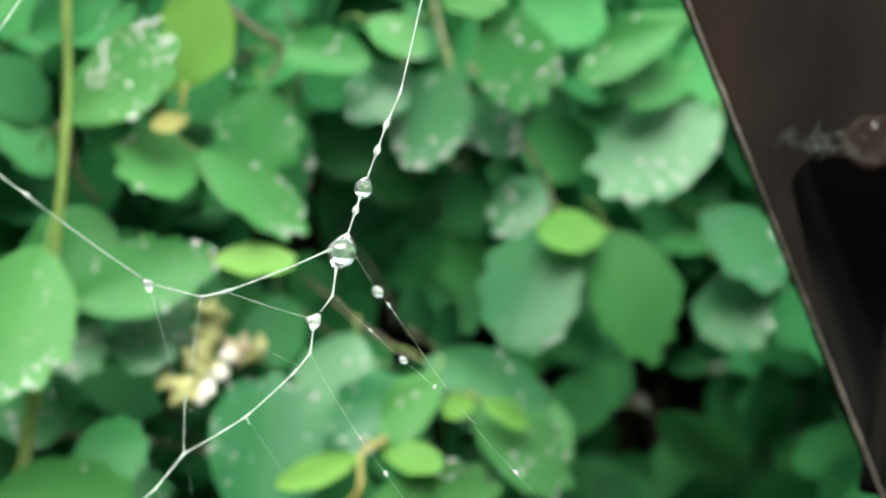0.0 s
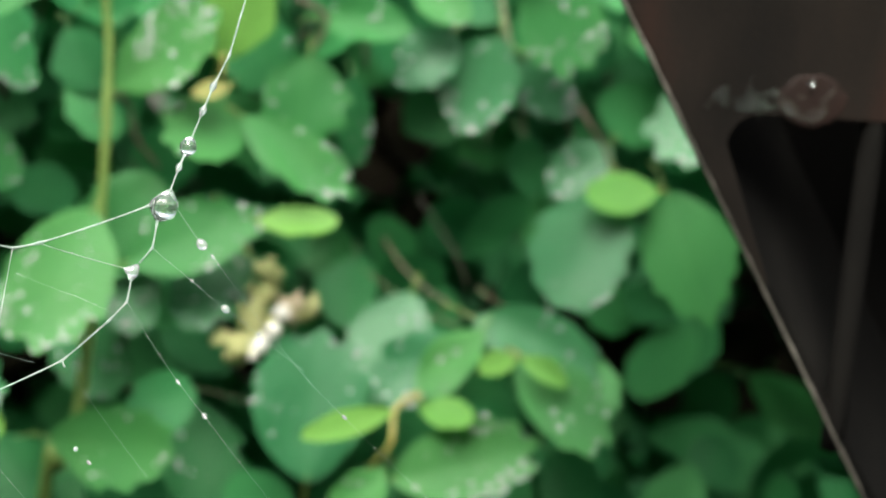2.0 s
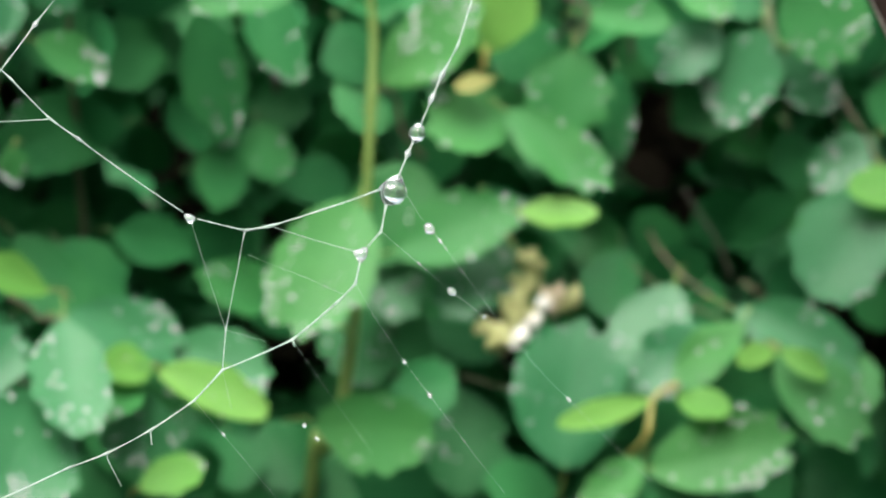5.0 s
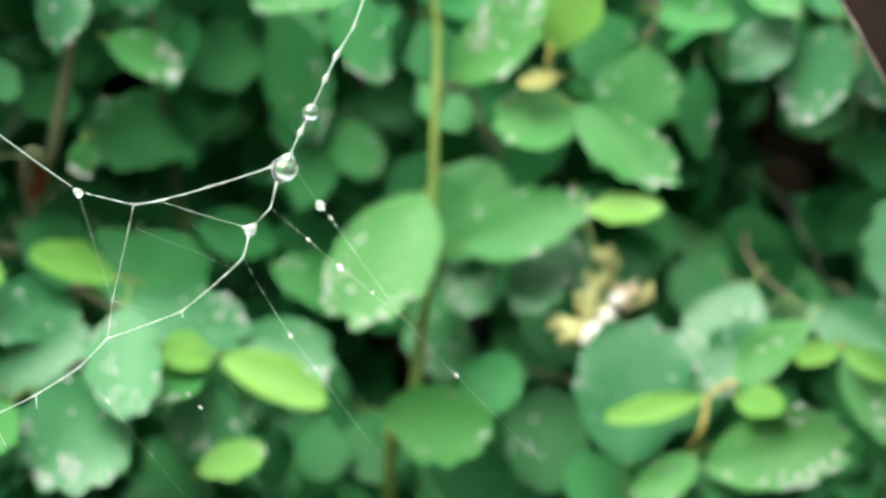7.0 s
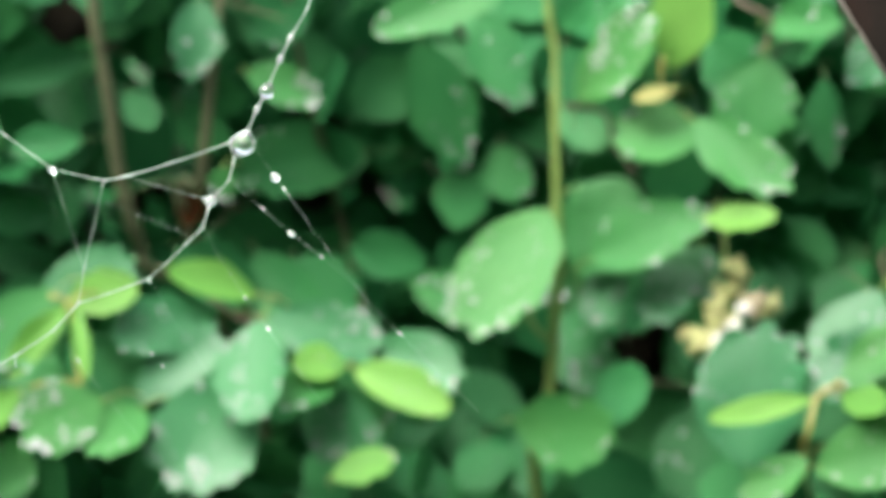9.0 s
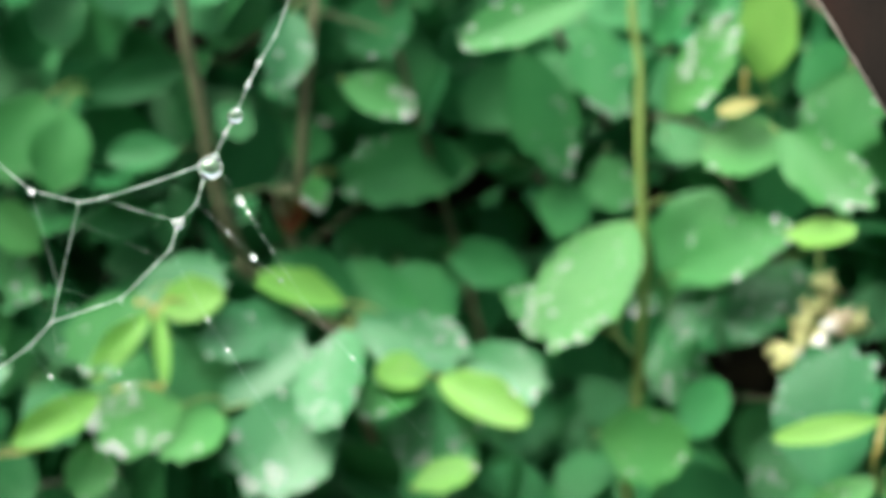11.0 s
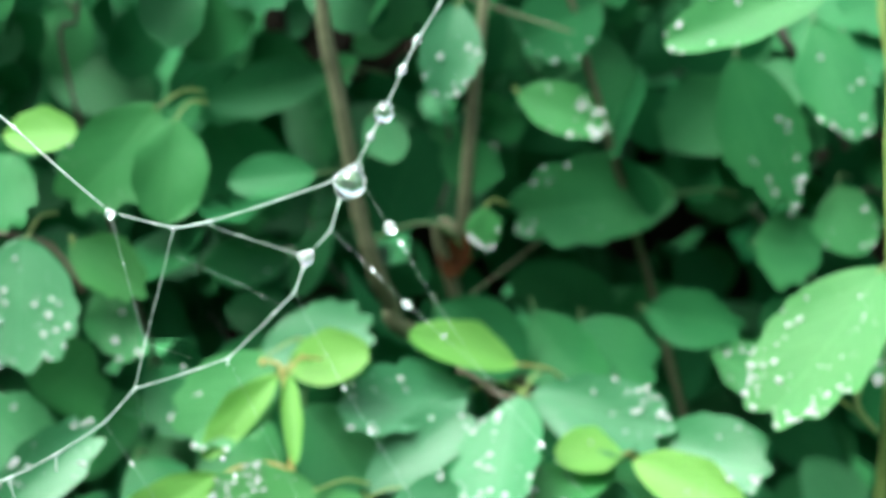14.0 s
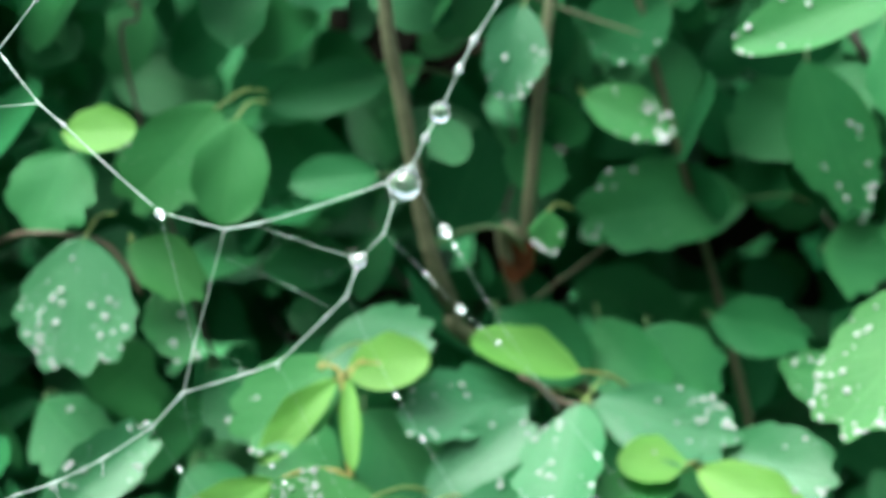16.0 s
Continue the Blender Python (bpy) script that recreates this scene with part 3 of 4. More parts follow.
leaf(mature, (-0.0422, 0.0152, 0.3130), (-0.0312, 0.0196, 0.3117), 0.0129, (0.24, -0.96, 0.17), 'ovate', 1)
leaf(mature, (-0.0333, 0.0203, 0.3484), (-0.0227, 0.0169, 0.3293), 0.0116, (0.35, -0.86, 0.36), 'ovate', 4)
leaf(mature, (-0.0567, 0.0174, 0.3203), (-0.0759, -0.0056, 0.3192), 0.0152, (0.71, -0.66, 0.26), 'round', 4)
leaf(fresh, (-0.0679, -0.0135, 0.3403), (-0.0549, -0.0068, 0.3336), 0.0087, (0.63, -0.68, 0.37), 'ovate', 8)
leaf(wet, (-0.0730, -0.0213, 0.3551), (-0.0726, -0.0278, 0.3396), 0.0100, (0.63, -0.72, 0.28), 'ovate', 4)
leaf(fresh, (-0.0696, -0.0220, 0.3235), (-0.0691, -0.0218, 0.3167), 0.0058, (0.58, -0.81, 0.09), 'ovate', 2)
leaf(mature, (-0.0855, -0.0289, 0.3382), (-0.0794, -0.0294, 0.3316), 0.0069, (0.46, -0.77, 0.44), 'oval', 0)
leaf(mature, (-0.0921, -0.0339, 0.3298), (-0.1024, -0.0434, 0.3294), 0.0077, (0.68, -0.56, 0.48), 'oval', 0)
leaf(mature, (-0.1088, -0.0433, 0.3162), (-0.1015, -0.0289, 0.3155), 0.0089, (0.63, -0.78, 0.01), 'ovate', 1)
leaf(fresh, (-0.1039, -0.0534, 0.3406), (-0.1038, -0.0582, 0.3250), 0.0117, (0.60, -0.76, 0.24), 'oval', 0)
leaf(fresh, (-0.1097, -0.0502, 0.3420), (-0.1199, -0.0618, 0.3275), 0.0142, (0.64, -0.72, 0.26), 'round', 1)
leaf(young, (-0.1222, -0.0715, 0.3398), (-0.1108, -0.0676, 0.3402), 0.0074, (0.33, -0.83, 0.45), 'oval', 0)
leaf(mature, (-0.1248, -0.0665, 0.3367), (-0.1269, -0.0738, 0.3254), 0.0143, (0.47, -0.78, 0.42), 'round', 0)
leaf(wet, (-0.1199, -0.0709, 0.3244), (-0.1175, -0.0774, 0.3046), 0.0182, (0.51, -0.80, 0.33), 'round', 14)
leaf(fresh, (-0.1185, -0.0627, 0.3221), (-0.1096, -0.0558, 0.3131), 0.0100, (0.79, -0.50, 0.35), 'ovate', 0)
leaf(mature, (-0.1192, -0.0561, 0.3141), (-0.1101, -0.0593, 0.3034), 0.0085, (0.50, -0.65, 0.57), 'ovate', 2)
leaf(wet, (-0.1154, -0.0901, 0.2845), (-0.1062, -0.0721, 0.2978), 0.0099, (0.66, -0.62, 0.42), 'round', 5)
leaf(fresh, (-0.0892, -0.0529, 0.3051), (-0.0946, -0.0676, 0.2944), 0.0145, (0.52, -0.61, 0.59), 'round', 1)
leaf(young, (-0.0848, -0.0565, 0.3033), (-0.0922, -0.0663, 0.2918), 0.0058, (0.54, -0.70, 0.47), 'oval', 0)
leaf(young, (-0.0847, -0.0541, 0.3030), (-0.0786, -0.0618, 0.2913), 0.0031, (0.38, -0.66, 0.65), 'oval', 0)
leaf(wet, (-0.0944, -0.0481, 0.3042), (-0.0798, -0.0378, 0.3074), 0.0113, (0.46, -0.77, 0.44), 'round', 0)
leaf(young, (-0.0886, -0.0496, 0.3022), (-0.0763, -0.0449, 0.3047), 0.0087, (0.29, -0.87, 0.40), 'oval', 0)
leaf(young, (-0.0623, -0.0253, 0.2997), (-0.0747, -0.0369, 0.3061), 0.0079, (0.60, -0.52, 0.61), 'oval', 0)
leaf(wet, (-0.0683, -0.0299, 0.2964), (-0.0816, -0.0470, 0.2948), 0.0120, (0.64, -0.52, 0.56), 'round', 3)
leaf(wet, (-0.0772, -0.0467, 0.2838), (-0.0651, -0.0347, 0.2955), 0.0104, (0.34, -0.82, 0.45), 'round', 1)
leaf(wet, (-0.0590, -0.0377, 0.2849), (-0.0670, -0.0571, 0.2714), 0.0200, (0.53, -0.62, 0.58), 'round', 18)
leaf(fresh, (-0.0727, -0.0525, 0.2844), (-0.0765, -0.0678, 0.2800), 0.0118, (0.40, -0.64, 0.65), 'round', 1)
leaf(fresh, (-0.0771, -0.0587, 0.2869), (-0.0859, -0.0743, 0.2835), 0.0139, (0.57, -0.67, 0.49), 'round', 22)
leaf(young, (-0.0884, -0.0676, 0.2900), (-0.0964, -0.0839, 0.2840), 0.0073, (0.69, -0.54, 0.49), 'oval', 0)
leaf(fresh, (-0.0893, -0.0665, 0.2808), (-0.0905, -0.0752, 0.2725), 0.0097, (0.70, -0.54, 0.46), 'round', 1)
leaf(fresh, (-0.1070, -0.0815, 0.2805), (-0.1099, -0.0948, 0.2754), 0.0097, (0.56, -0.40, 0.72), 'round', 4)
leaf(mature, (-0.0638, -0.0042, 0.3024), (-0.0527, -0.0024, 0.2914), 0.0141, (0.43, -0.85, 0.30), 'round', 0)
leaf(mature, (-0.0717, -0.0061, 0.3036), (-0.0577, -0.0083, 0.2901), 0.0129, (0.16, -0.94, 0.31), 'round', 0)
leaf(mature, (-0.0550, 0.0012, 0.3038), (-0.0396, 0.0069, 0.3000), 0.0100, (0.36, -0.93, 0.06), 'ovate', 0)
leaf(mature, (-0.1088, -0.0425, 0.3627), (-0.1089, -0.0477, 0.3503), 0.0104, (0.58, -0.74, 0.34), 'oval', 0)
leaf(wet, (-0.0968, -0.0390, 0.3650), (-0.0986, -0.0410, 0.3553), 0.0131, (0.43, -0.89, 0.18), 'round', 1)
leaf(mature, (-0.0858, -0.0187, 0.3637), (-0.0864, -0.0212, 0.3491), 0.0129, (0.74, -0.67, 0.06), 'round', 0)
leaf(mature, (-0.0941, -0.0259, 0.3445), (-0.1082, -0.0406, 0.3408), 0.0082, (0.79, -0.60, 0.11), 'oval', 0)
leaf(mature, (-0.0145, 0.0120, 0.3464), (-0.0010, 0.0052, 0.3572), 0.0104, (-0.46, -0.89, 0.02), 'ovate', 2)
leaf(mature, (-0.0165, 0.0217, 0.3314), (-0.0074, 0.0165, 0.3221), 0.0091, (0.12, -0.81, 0.57), 'oval', 0)
leaf(mature, (-0.0313, 0.0235, 0.3216), (-0.0259, 0.0212, 0.3108), 0.0104, (0.37, -0.86, 0.36), 'oval', 1)
leaf(mature, (-0.0838, -0.0162, 0.3058), (-0.0702, -0.0112, 0.2955), 0.0126, (0.48, -0.85, 0.21), 'oval', 0)
leaf(mature, (-0.1303, -0.0714, 0.2987), (-0.1187, -0.0709, 0.2897), 0.0135, (0.39, -0.80, 0.46), 'round', 2)
leaf(mature, (-0.1124, -0.0539, 0.3010), (-0.1016, -0.0525, 0.2926), 0.0111, (0.38, -0.86, 0.35), 'round', 1)
leaf(mature, (-0.1096, -0.0620, 0.2885), (-0.0994, -0.0635, 0.2788), 0.0121, (0.42, -0.72, 0.55), 'round', 0)
leaf(mature, (-0.1050, -0.0483, 0.2937), (-0.0924, -0.0494, 0.2838), 0.0136, (0.27, -0.86, 0.44), 'oval', 0)
leaf(mature, (-0.0922, -0.0415, 0.2944), (-0.0798, -0.0431, 0.2813), 0.0150, (0.52, -0.64, 0.57), 'round', 0)
leaf(mature, (-0.0615, 0.0031, 0.3536), (-0.0691, -0.0102, 0.3477), 0.0125, (0.81, -0.55, 0.20), 'round', 2)
leaf(mature, (-0.0550, -0.0175, 0.2822), (-0.0400, -0.0156, 0.2720), 0.0143, (0.49, -0.64, 0.59), 'round', 3)
leaf(mature, (0.0748, 0.0028, 0.2709), (0.0819, -0.0051, 0.2633), 0.0125, (-0.45, -0.89, 0.07), 'round', 0)
leaf(mature, (0.0397, 0.0316, 0.2994), (0.0369, 0.0187, 0.2886), 0.0117, (-0.27, -0.58, 0.77), 'oval', 0)
leaf(mature, (0.0089, 0.0214, 0.2725), (0.0128, 0.0079, 0.2553), 0.0172, (-0.01, -0.79, 0.62), 'round', 2)
leaf(mature, (-0.0266, 0.0194, 0.2641), (-0.0181, 0.0085, 0.2549), 0.0136, (-0.32, -0.74, 0.59), 'oval', 0)
leaf(mature, (-0.0339, 0.0161, 0.2626), (-0.0307, 0.0045, 0.2549), 0.0114, (0.12, -0.52, 0.84), 'oval', 0)
leaf(mature, (0.0748, 0.0418, 0.3097), (0.0602, 0.0322, 0.3029), 0.0105, (0.35, -0.93, -0.10), 'oval', 0)
leaf(mature, (0.0122, 0.0230, 0.3424), (0.0219, 0.0182, 0.3340), 0.0142, (-0.27, -0.94, 0.22), 'round', 1)
leaf(mature, (-0.0172, 0.0235, 0.3412), (-0.0105, 0.0193, 0.3304), 0.0108, (-0.20, -0.95, 0.24), 'oval', 0)
leaf(wet, (0.0822, 0.0066, 0.3202), (0.0737, -0.0012, 0.2987), 0.0188, (-0.24, -0.88, 0.41), 'round', 4)
leaf(fresh, (0.0929, 0.0081, 0.3204), (0.1013, -0.0023, 0.2972), 0.0176, (-0.10, -0.92, 0.38), 'ovate', 0)
leaf(young, (0.0904, 0.0035, 0.3210), (0.0765, 0.0020, 0.3196), 0.0088, (0.02, -0.75, 0.66), 'oval', 0)
leaf(wet, (0.1131, 0.0139, 0.3226), (0.1338, 0.0119, 0.3129), 0.0154, (0.06, -0.84, 0.52), 'round', 7)
leaf(wet, (0.1224, 0.0174, 0.3117), (0.1238, 0.0082, 0.2982), 0.0160, (-0.22, -0.73, 0.64), 'round', 4)
leaf(wet, (0.1144, 0.0142, 0.3423), (0.0887, 0.0079, 0.3270), 0.0181, (-0.17, -0.77, 0.61), 'round', 9)
leaf(fresh, (0.1027, 0.0098, 0.3601), (0.0830, 0.0078, 0.3469), 0.0094, (-0.20, -0.88, 0.44), 'oval', 1)
leaf(fresh, (0.1072, 0.0163, 0.3496), (0.0916, 0.0097, 0.3442), 0.0107, (0.10, -0.77, 0.63), 'round', 0)
leaf(mature, (0.1437, 0.0466, 0.2905), (0.1441, 0.0333, 0.2781), 0.0141, (-0.81, -0.58, -0.09), 'round', 0)
leaf(mature, (0.1206, 0.0346, 0.2776), (0.1382, 0.0258, 0.2703), 0.0135, (-0.35, -0.86, -0.37), 'round', 0)
leaf(mature, (0.1083, 0.0420, 0.2895), (0.1090, 0.0314, 0.2790), 0.0135, (-0.44, -0.89, 0.08), 'oval', 0)
leaf(mature, (0.1470, 0.0333, 0.2739), (0.1561, 0.0254, 0.2675), 0.0137, (-0.53, -0.74, -0.41), 'round', 0)
leaf(fresh, (0.0561, 0.0081, 0.3576), (0.0666, 0.0067, 0.3663), 0.0108, (-0.33, -0.91, 0.26), 'round', 2)


def front(x, z):
    """How far back the face of the foliage stands."""
    return 0.012 + 0.9 * min(0, max(-0.13, x + 0.035)) + 0.6 * min(0, max(-0.09, z - 0.31))


def scatter(rnd, deep0, deep1, xr, zr):
    x, z = rnd.uniform(*xr), rnd.uniform(*zr)
    base = Vector((x, front(x, z) + rnd.uniform(deep0, deep1), z))
    base.z = min(base.z, (0.381 if x < -0.055 else 0.364) - 0.09 * max(0, min(0.35, base.y)) - 0.012 * rnd.random())
    d = Vector((rnd.gauss(0, 1), rnd.gauss(-0.4, 0.5), rnd.gauss(-0.25, 0.7))).normalized()
    length = rnd.uniform(0.012, 0.023)
    face = Vector((rnd.gauss(0, 0.4), -0.85, 0.22 + rnd.gauss(0, 0.3)))
    return base, base + d * length, length * rnd.uniform(0.55, 0.8), face


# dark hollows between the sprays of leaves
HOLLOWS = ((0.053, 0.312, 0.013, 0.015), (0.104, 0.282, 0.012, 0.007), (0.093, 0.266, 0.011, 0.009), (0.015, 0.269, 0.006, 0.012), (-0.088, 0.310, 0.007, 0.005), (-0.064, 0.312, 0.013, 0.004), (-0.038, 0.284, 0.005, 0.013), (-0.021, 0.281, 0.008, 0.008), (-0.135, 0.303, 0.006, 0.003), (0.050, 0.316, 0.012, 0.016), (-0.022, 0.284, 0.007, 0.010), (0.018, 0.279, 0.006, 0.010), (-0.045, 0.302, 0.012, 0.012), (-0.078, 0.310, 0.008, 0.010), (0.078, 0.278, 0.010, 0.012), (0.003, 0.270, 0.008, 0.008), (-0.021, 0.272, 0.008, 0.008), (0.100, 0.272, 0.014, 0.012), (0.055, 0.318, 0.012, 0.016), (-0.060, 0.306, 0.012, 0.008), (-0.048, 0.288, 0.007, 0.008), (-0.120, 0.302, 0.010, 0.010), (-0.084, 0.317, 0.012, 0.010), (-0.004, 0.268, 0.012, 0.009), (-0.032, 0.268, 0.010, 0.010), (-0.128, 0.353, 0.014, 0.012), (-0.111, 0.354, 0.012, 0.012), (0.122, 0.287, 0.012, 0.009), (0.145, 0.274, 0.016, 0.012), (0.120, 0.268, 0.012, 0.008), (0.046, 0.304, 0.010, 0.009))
rnd = random.Random(5)
for i in range(165):
    b, t, w, f = scatter(rnd, 0.026, 0.060, (-0.15, 0.12), (0.24, 0.37))
    if any(abs(b.x - x) < u and abs(b.z - z) < v for x, z, u, v in HOLLOWS):
        continue
    leaf(mature, b, t, w, f, rnd.choice(("round", "oval", "ovate")), 1 if rnd.random() < 0.12 else 0, 0)


def foliage():
    """The depth of the shrub: joined leaves behind, above, below and beside the front ones."""
    rnd = random.Random(9)
    shapes = [leaf_sheet(k, 70 + i, 6, 1) for i, k in enumerate(("round", "oval", "ovate", "oval"))]
    living, brown = ([], [], []), ([], [], [])
    for i in range(12960):
        if i < 5200:
            b, t, w, f = scatter(rnd, 0.024, 0.15, (-0.24, 0.20), (0.17, 0.374))
        elif i < 6400:
            b, t, w, f = scatter(rnd, 0.03, 0.20, (-0.34, 0.32), (0.03, 0.37))
        elif i < 8800:
            b, t, w, f = scatter(rnd, 0.12, 0.42, (-0.45, 0.35), (0.05, 0.37))
        elif i < 9100:
            b, t, w, f = scatter(rnd, 0.024, 0.08, (-0.34, 0.32), (0.345, 0.364))
        elif i < 10400:
            b, t, w, f = scatter(rnd, 0.0, 0.05, (-0.34, 0.32), (0.03, 0.215))
        elif i < 10760:
            # unseen overhang, added to darken the leaves below it on the left
            b, t, w, f = scatter(rnd, 0.004, 0.10, (-0.30, -0.057), (0.360, 0.381))
        else:
            b, t, w, f = scatter(rnd, 0.35, 0.9, (-0.52, 0.42), (0.0, 0.372))
            t, w = b + (t - b) * 2, w * 2
        verts, faces, uvs = living
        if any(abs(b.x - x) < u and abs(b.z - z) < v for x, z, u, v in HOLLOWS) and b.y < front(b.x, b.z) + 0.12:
            # leaves set back here take the near-black colour, so the hollow's shade is painted
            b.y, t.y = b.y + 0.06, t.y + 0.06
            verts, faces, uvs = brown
        m = blade(b, t, w, f)
        v, fa, u = shapes[rnd.randrange(4)]
        o = len(verts)
        verts.extend(m @ Vector(q) for q in v)
        faces.extend(tuple(o + k for k in g) for g in fa)
        uvs.extend(u)
    tagged(part("foliage", mesh_of("foliage", living[0], living[1], dense, living[2]), shrub, "shaded dark green leaves deep in the shrub"), kind="stuff")
    tagged(part("dead_foliage", mesh_of("dead_foliage", brown[0], brown[1], hollow_shade, brown[2]), shrub, "leaves in the hollows, coloured near-black brown for shade"), kind="stuff")


foliage()


# ---- faded flower cluster ----
def lump(r, seed, squash=1.0, sub=2):
    bm = bmesh.new()
    bmesh.ops.create_icosphere(bm, subdivisions=sub, radius=r)
    for v in bm.verts:
        v.co *= 1 + 0.22 * noise.noise(v.co * (1.6 / r) + Vector((seed * 3.1, 0, 0)))
        v.co.z *= squash
    return bm


def flower():
    head = new("flower_head")
    centre = Vector((0.0211, 0.004, 0.2940))
    v, f = tube(glide([(0.012, 0.03, 0.31), (0.019, 0.010, 0.301), tuple(centre)], 5), [0.0003] * 11, 7)
    head = part("flower_head", mesh_of("flower_head", v, f, green_bark), shrub, "faded flower head with tan sepals and white petals")
    for k, (x, y, z, r) in enumerate(((0.0236, 0.0020, 0.2952, 0.0017), (0.0221, 0.0005, 0.2924, 0.0016), (0.0196, -0.0012, 0.2896, 0.0017), (0.0186, -0.0014, 0.2880, 0.0012), (0.0205, 0.0005, 0.2910, 0.0011))):
        ob = part("petal", bm_mesh("petal", lump(r, k, 0.85), petal), head)
        ob.location = (x + 0.0001, y + 0.002, z - 0.0005)
    rr = random.Random(8)
    spots = ((0.0209, 0.0060, 0.3021), (0.0218, 0.0055, 0.3003), (0.0262, 0.0030, 0.2960), (0.0149, 0.0005, 0.2908), (0.0185, 0.0022, 0.2937), (0.0277, 0.0038, 0.2956), (0.0165, -0.0006, 0.2892), (0.0205, 0.0040, 0.2978))
    for k in range(64):
        c = Vector(spots[k % len(spots)]) + Vector((0.0001, 0.002, -0.0005)) + Vector((rr.gauss(0, 1), rr.gauss(0, 0.6), rr.gauss(0, 1))) * 0.0010
        bm = lump(rr.uniform(0.0006, 0.0012), 20 + k, rr.uniform(0.8, 1.2))
        for v in bm.verts:
            if rr.random() < 0.18:
                v.co *= rr.uniform(1.4, 2.6)
        ob = part("sepal", bm_mesh("sepal", bm, peach if k % 8 == 2 else sepal), head)
        ob.location = c
    for k in range(9):
        a = Vector(spots[k % len(spots)]) + Vector((0.0001, 0.002, -0.0005))
        d = Vector((rr.gauss(0, 1), rr.gauss(-0.3, 0.5), rr.gauss(0, 1))).normalized() * rr.uniform(0.002, 0.0035)
        v, f = tube([a, a + d * 0.5, a + d], [0.00012, 0.0001, 0.00005], 6)
        part("stamen", mesh_of("stamen", v, f, amber_twig), head)


flower()

# ---- buds where the young leaves sprout ----
for k, (x, y, z, r) in enumerate(((0.0462, -0.0175, 0.2867, 0.0008), (-0.0476, -0.0240, 0.2870, 0.0008), (-0.0879, -0.0560, 0.3046, 0.0006), (-0.0905, -0.0690, 0.2886, 0.0007))):
    ob = part("bud", bm_mesh("bud", lump(r, 50 + k, 1.2), amber_twig), shrub)
    ob.location = Vector((x, y, z))


# ---- rust-brown dead leaf caught between the stems ----
dead = new("dead_leaf", sheet("ovate", 3, rust_leaf))
dead.matrix_basis = blade((-0.0805, -0.0120, 0.3183), (-0.0812, -0.0160, 0.3101), 0.0058, (0.75, -0.62, -0.1))
tagged(dead, "curled rust-brown dead leaf caught in the stems", "leaf", "dead leaves")
copy_thing(dead, blade((-0.0828, -0.0240, 0.3057), (-0.0809, -0.0180, 0.3065), 0.0034, (0.2, -0.9, 0.3)))
copy_thing(dead, blade((-0.0882, -0.0080, 0.3268), (-0.0860, -0.0100, 0.3196), 0.0042, (0.5, -0.85, -0.2)))


# ---- dew beaded on the leaves ----
def dew():
    rnd = random.Random(21)
    balls = []
    for fine in (1, 2):
        unit = bmesh.new()
        bmesh.ops.create_icosphere(unit, subdivisions=fine, radius=1)
        balls.append((np.array([v.co for v in unit.verts]), [tuple(v.index for v in f.verts) for f in unit.faces]))
        unit.free()
    verts, faces = [], []
    for m, form, amount in DEWY:
        axes = [c.normalized() for c in m.to_3x3().col]
        wide = [(rnd.betavariate(3.2, 1.5), rnd.choice((-1, 1)) * rnd.uniform(0.35, 1)) for _ in range(2 + amount // 5)]
        for k in range(int(amount * 11)):
            if rnd.random() < 0.5:
                cs, cf = rnd.choice(wide)
                s, f = cs + rnd.gauss(0, 0.07), cf + rnd.gauss(0, 0.2)
            else:
                s, f = rnd.betavariate(2.8, 1.3), rnd.choice((-1, 1)) * rnd.random() ** 0.6
            s, f = min(0.97, max(0.15, s)), min(0.96, max(-0.96, f))
            y = form.side(1 if f > 0 else -1, s) * abs(f)
            r = 0.00008 + 0.00048 * rnd.random() ** 3.6
            pv, pf = balls[r > 0.00022]
            c = m @ Vector(form.place(s, y)) + axes[2] * r * 0.3
            u, v = rnd.uniform(0.8, 1.25), rnd.uniform(0.8, 1.25)
            o = len(verts)
            verts.extend(tuple(c + axes[0] * (q[0] * r * u) + axes[1] * (q[1] * r * v) + axes[2] * (q[2] * r * 0.66)) for q in pv)
            faces.extend(tuple(o + q for q in g) for g in pf)
    return tagged(new("dew_droplets", mesh_of("dew_droplets", verts, faces, bead_water)), "clear rain droplets beaded on the green leaves", "water drops", kind="stuff")


dew()

# ---- bench frame of brown painted metal ----
FRAME_Y, FRAME_BACK = -0.0915, -0.0892


def edge_x(z):
    return 0.0755 + (0.34 - z) * 0.6177


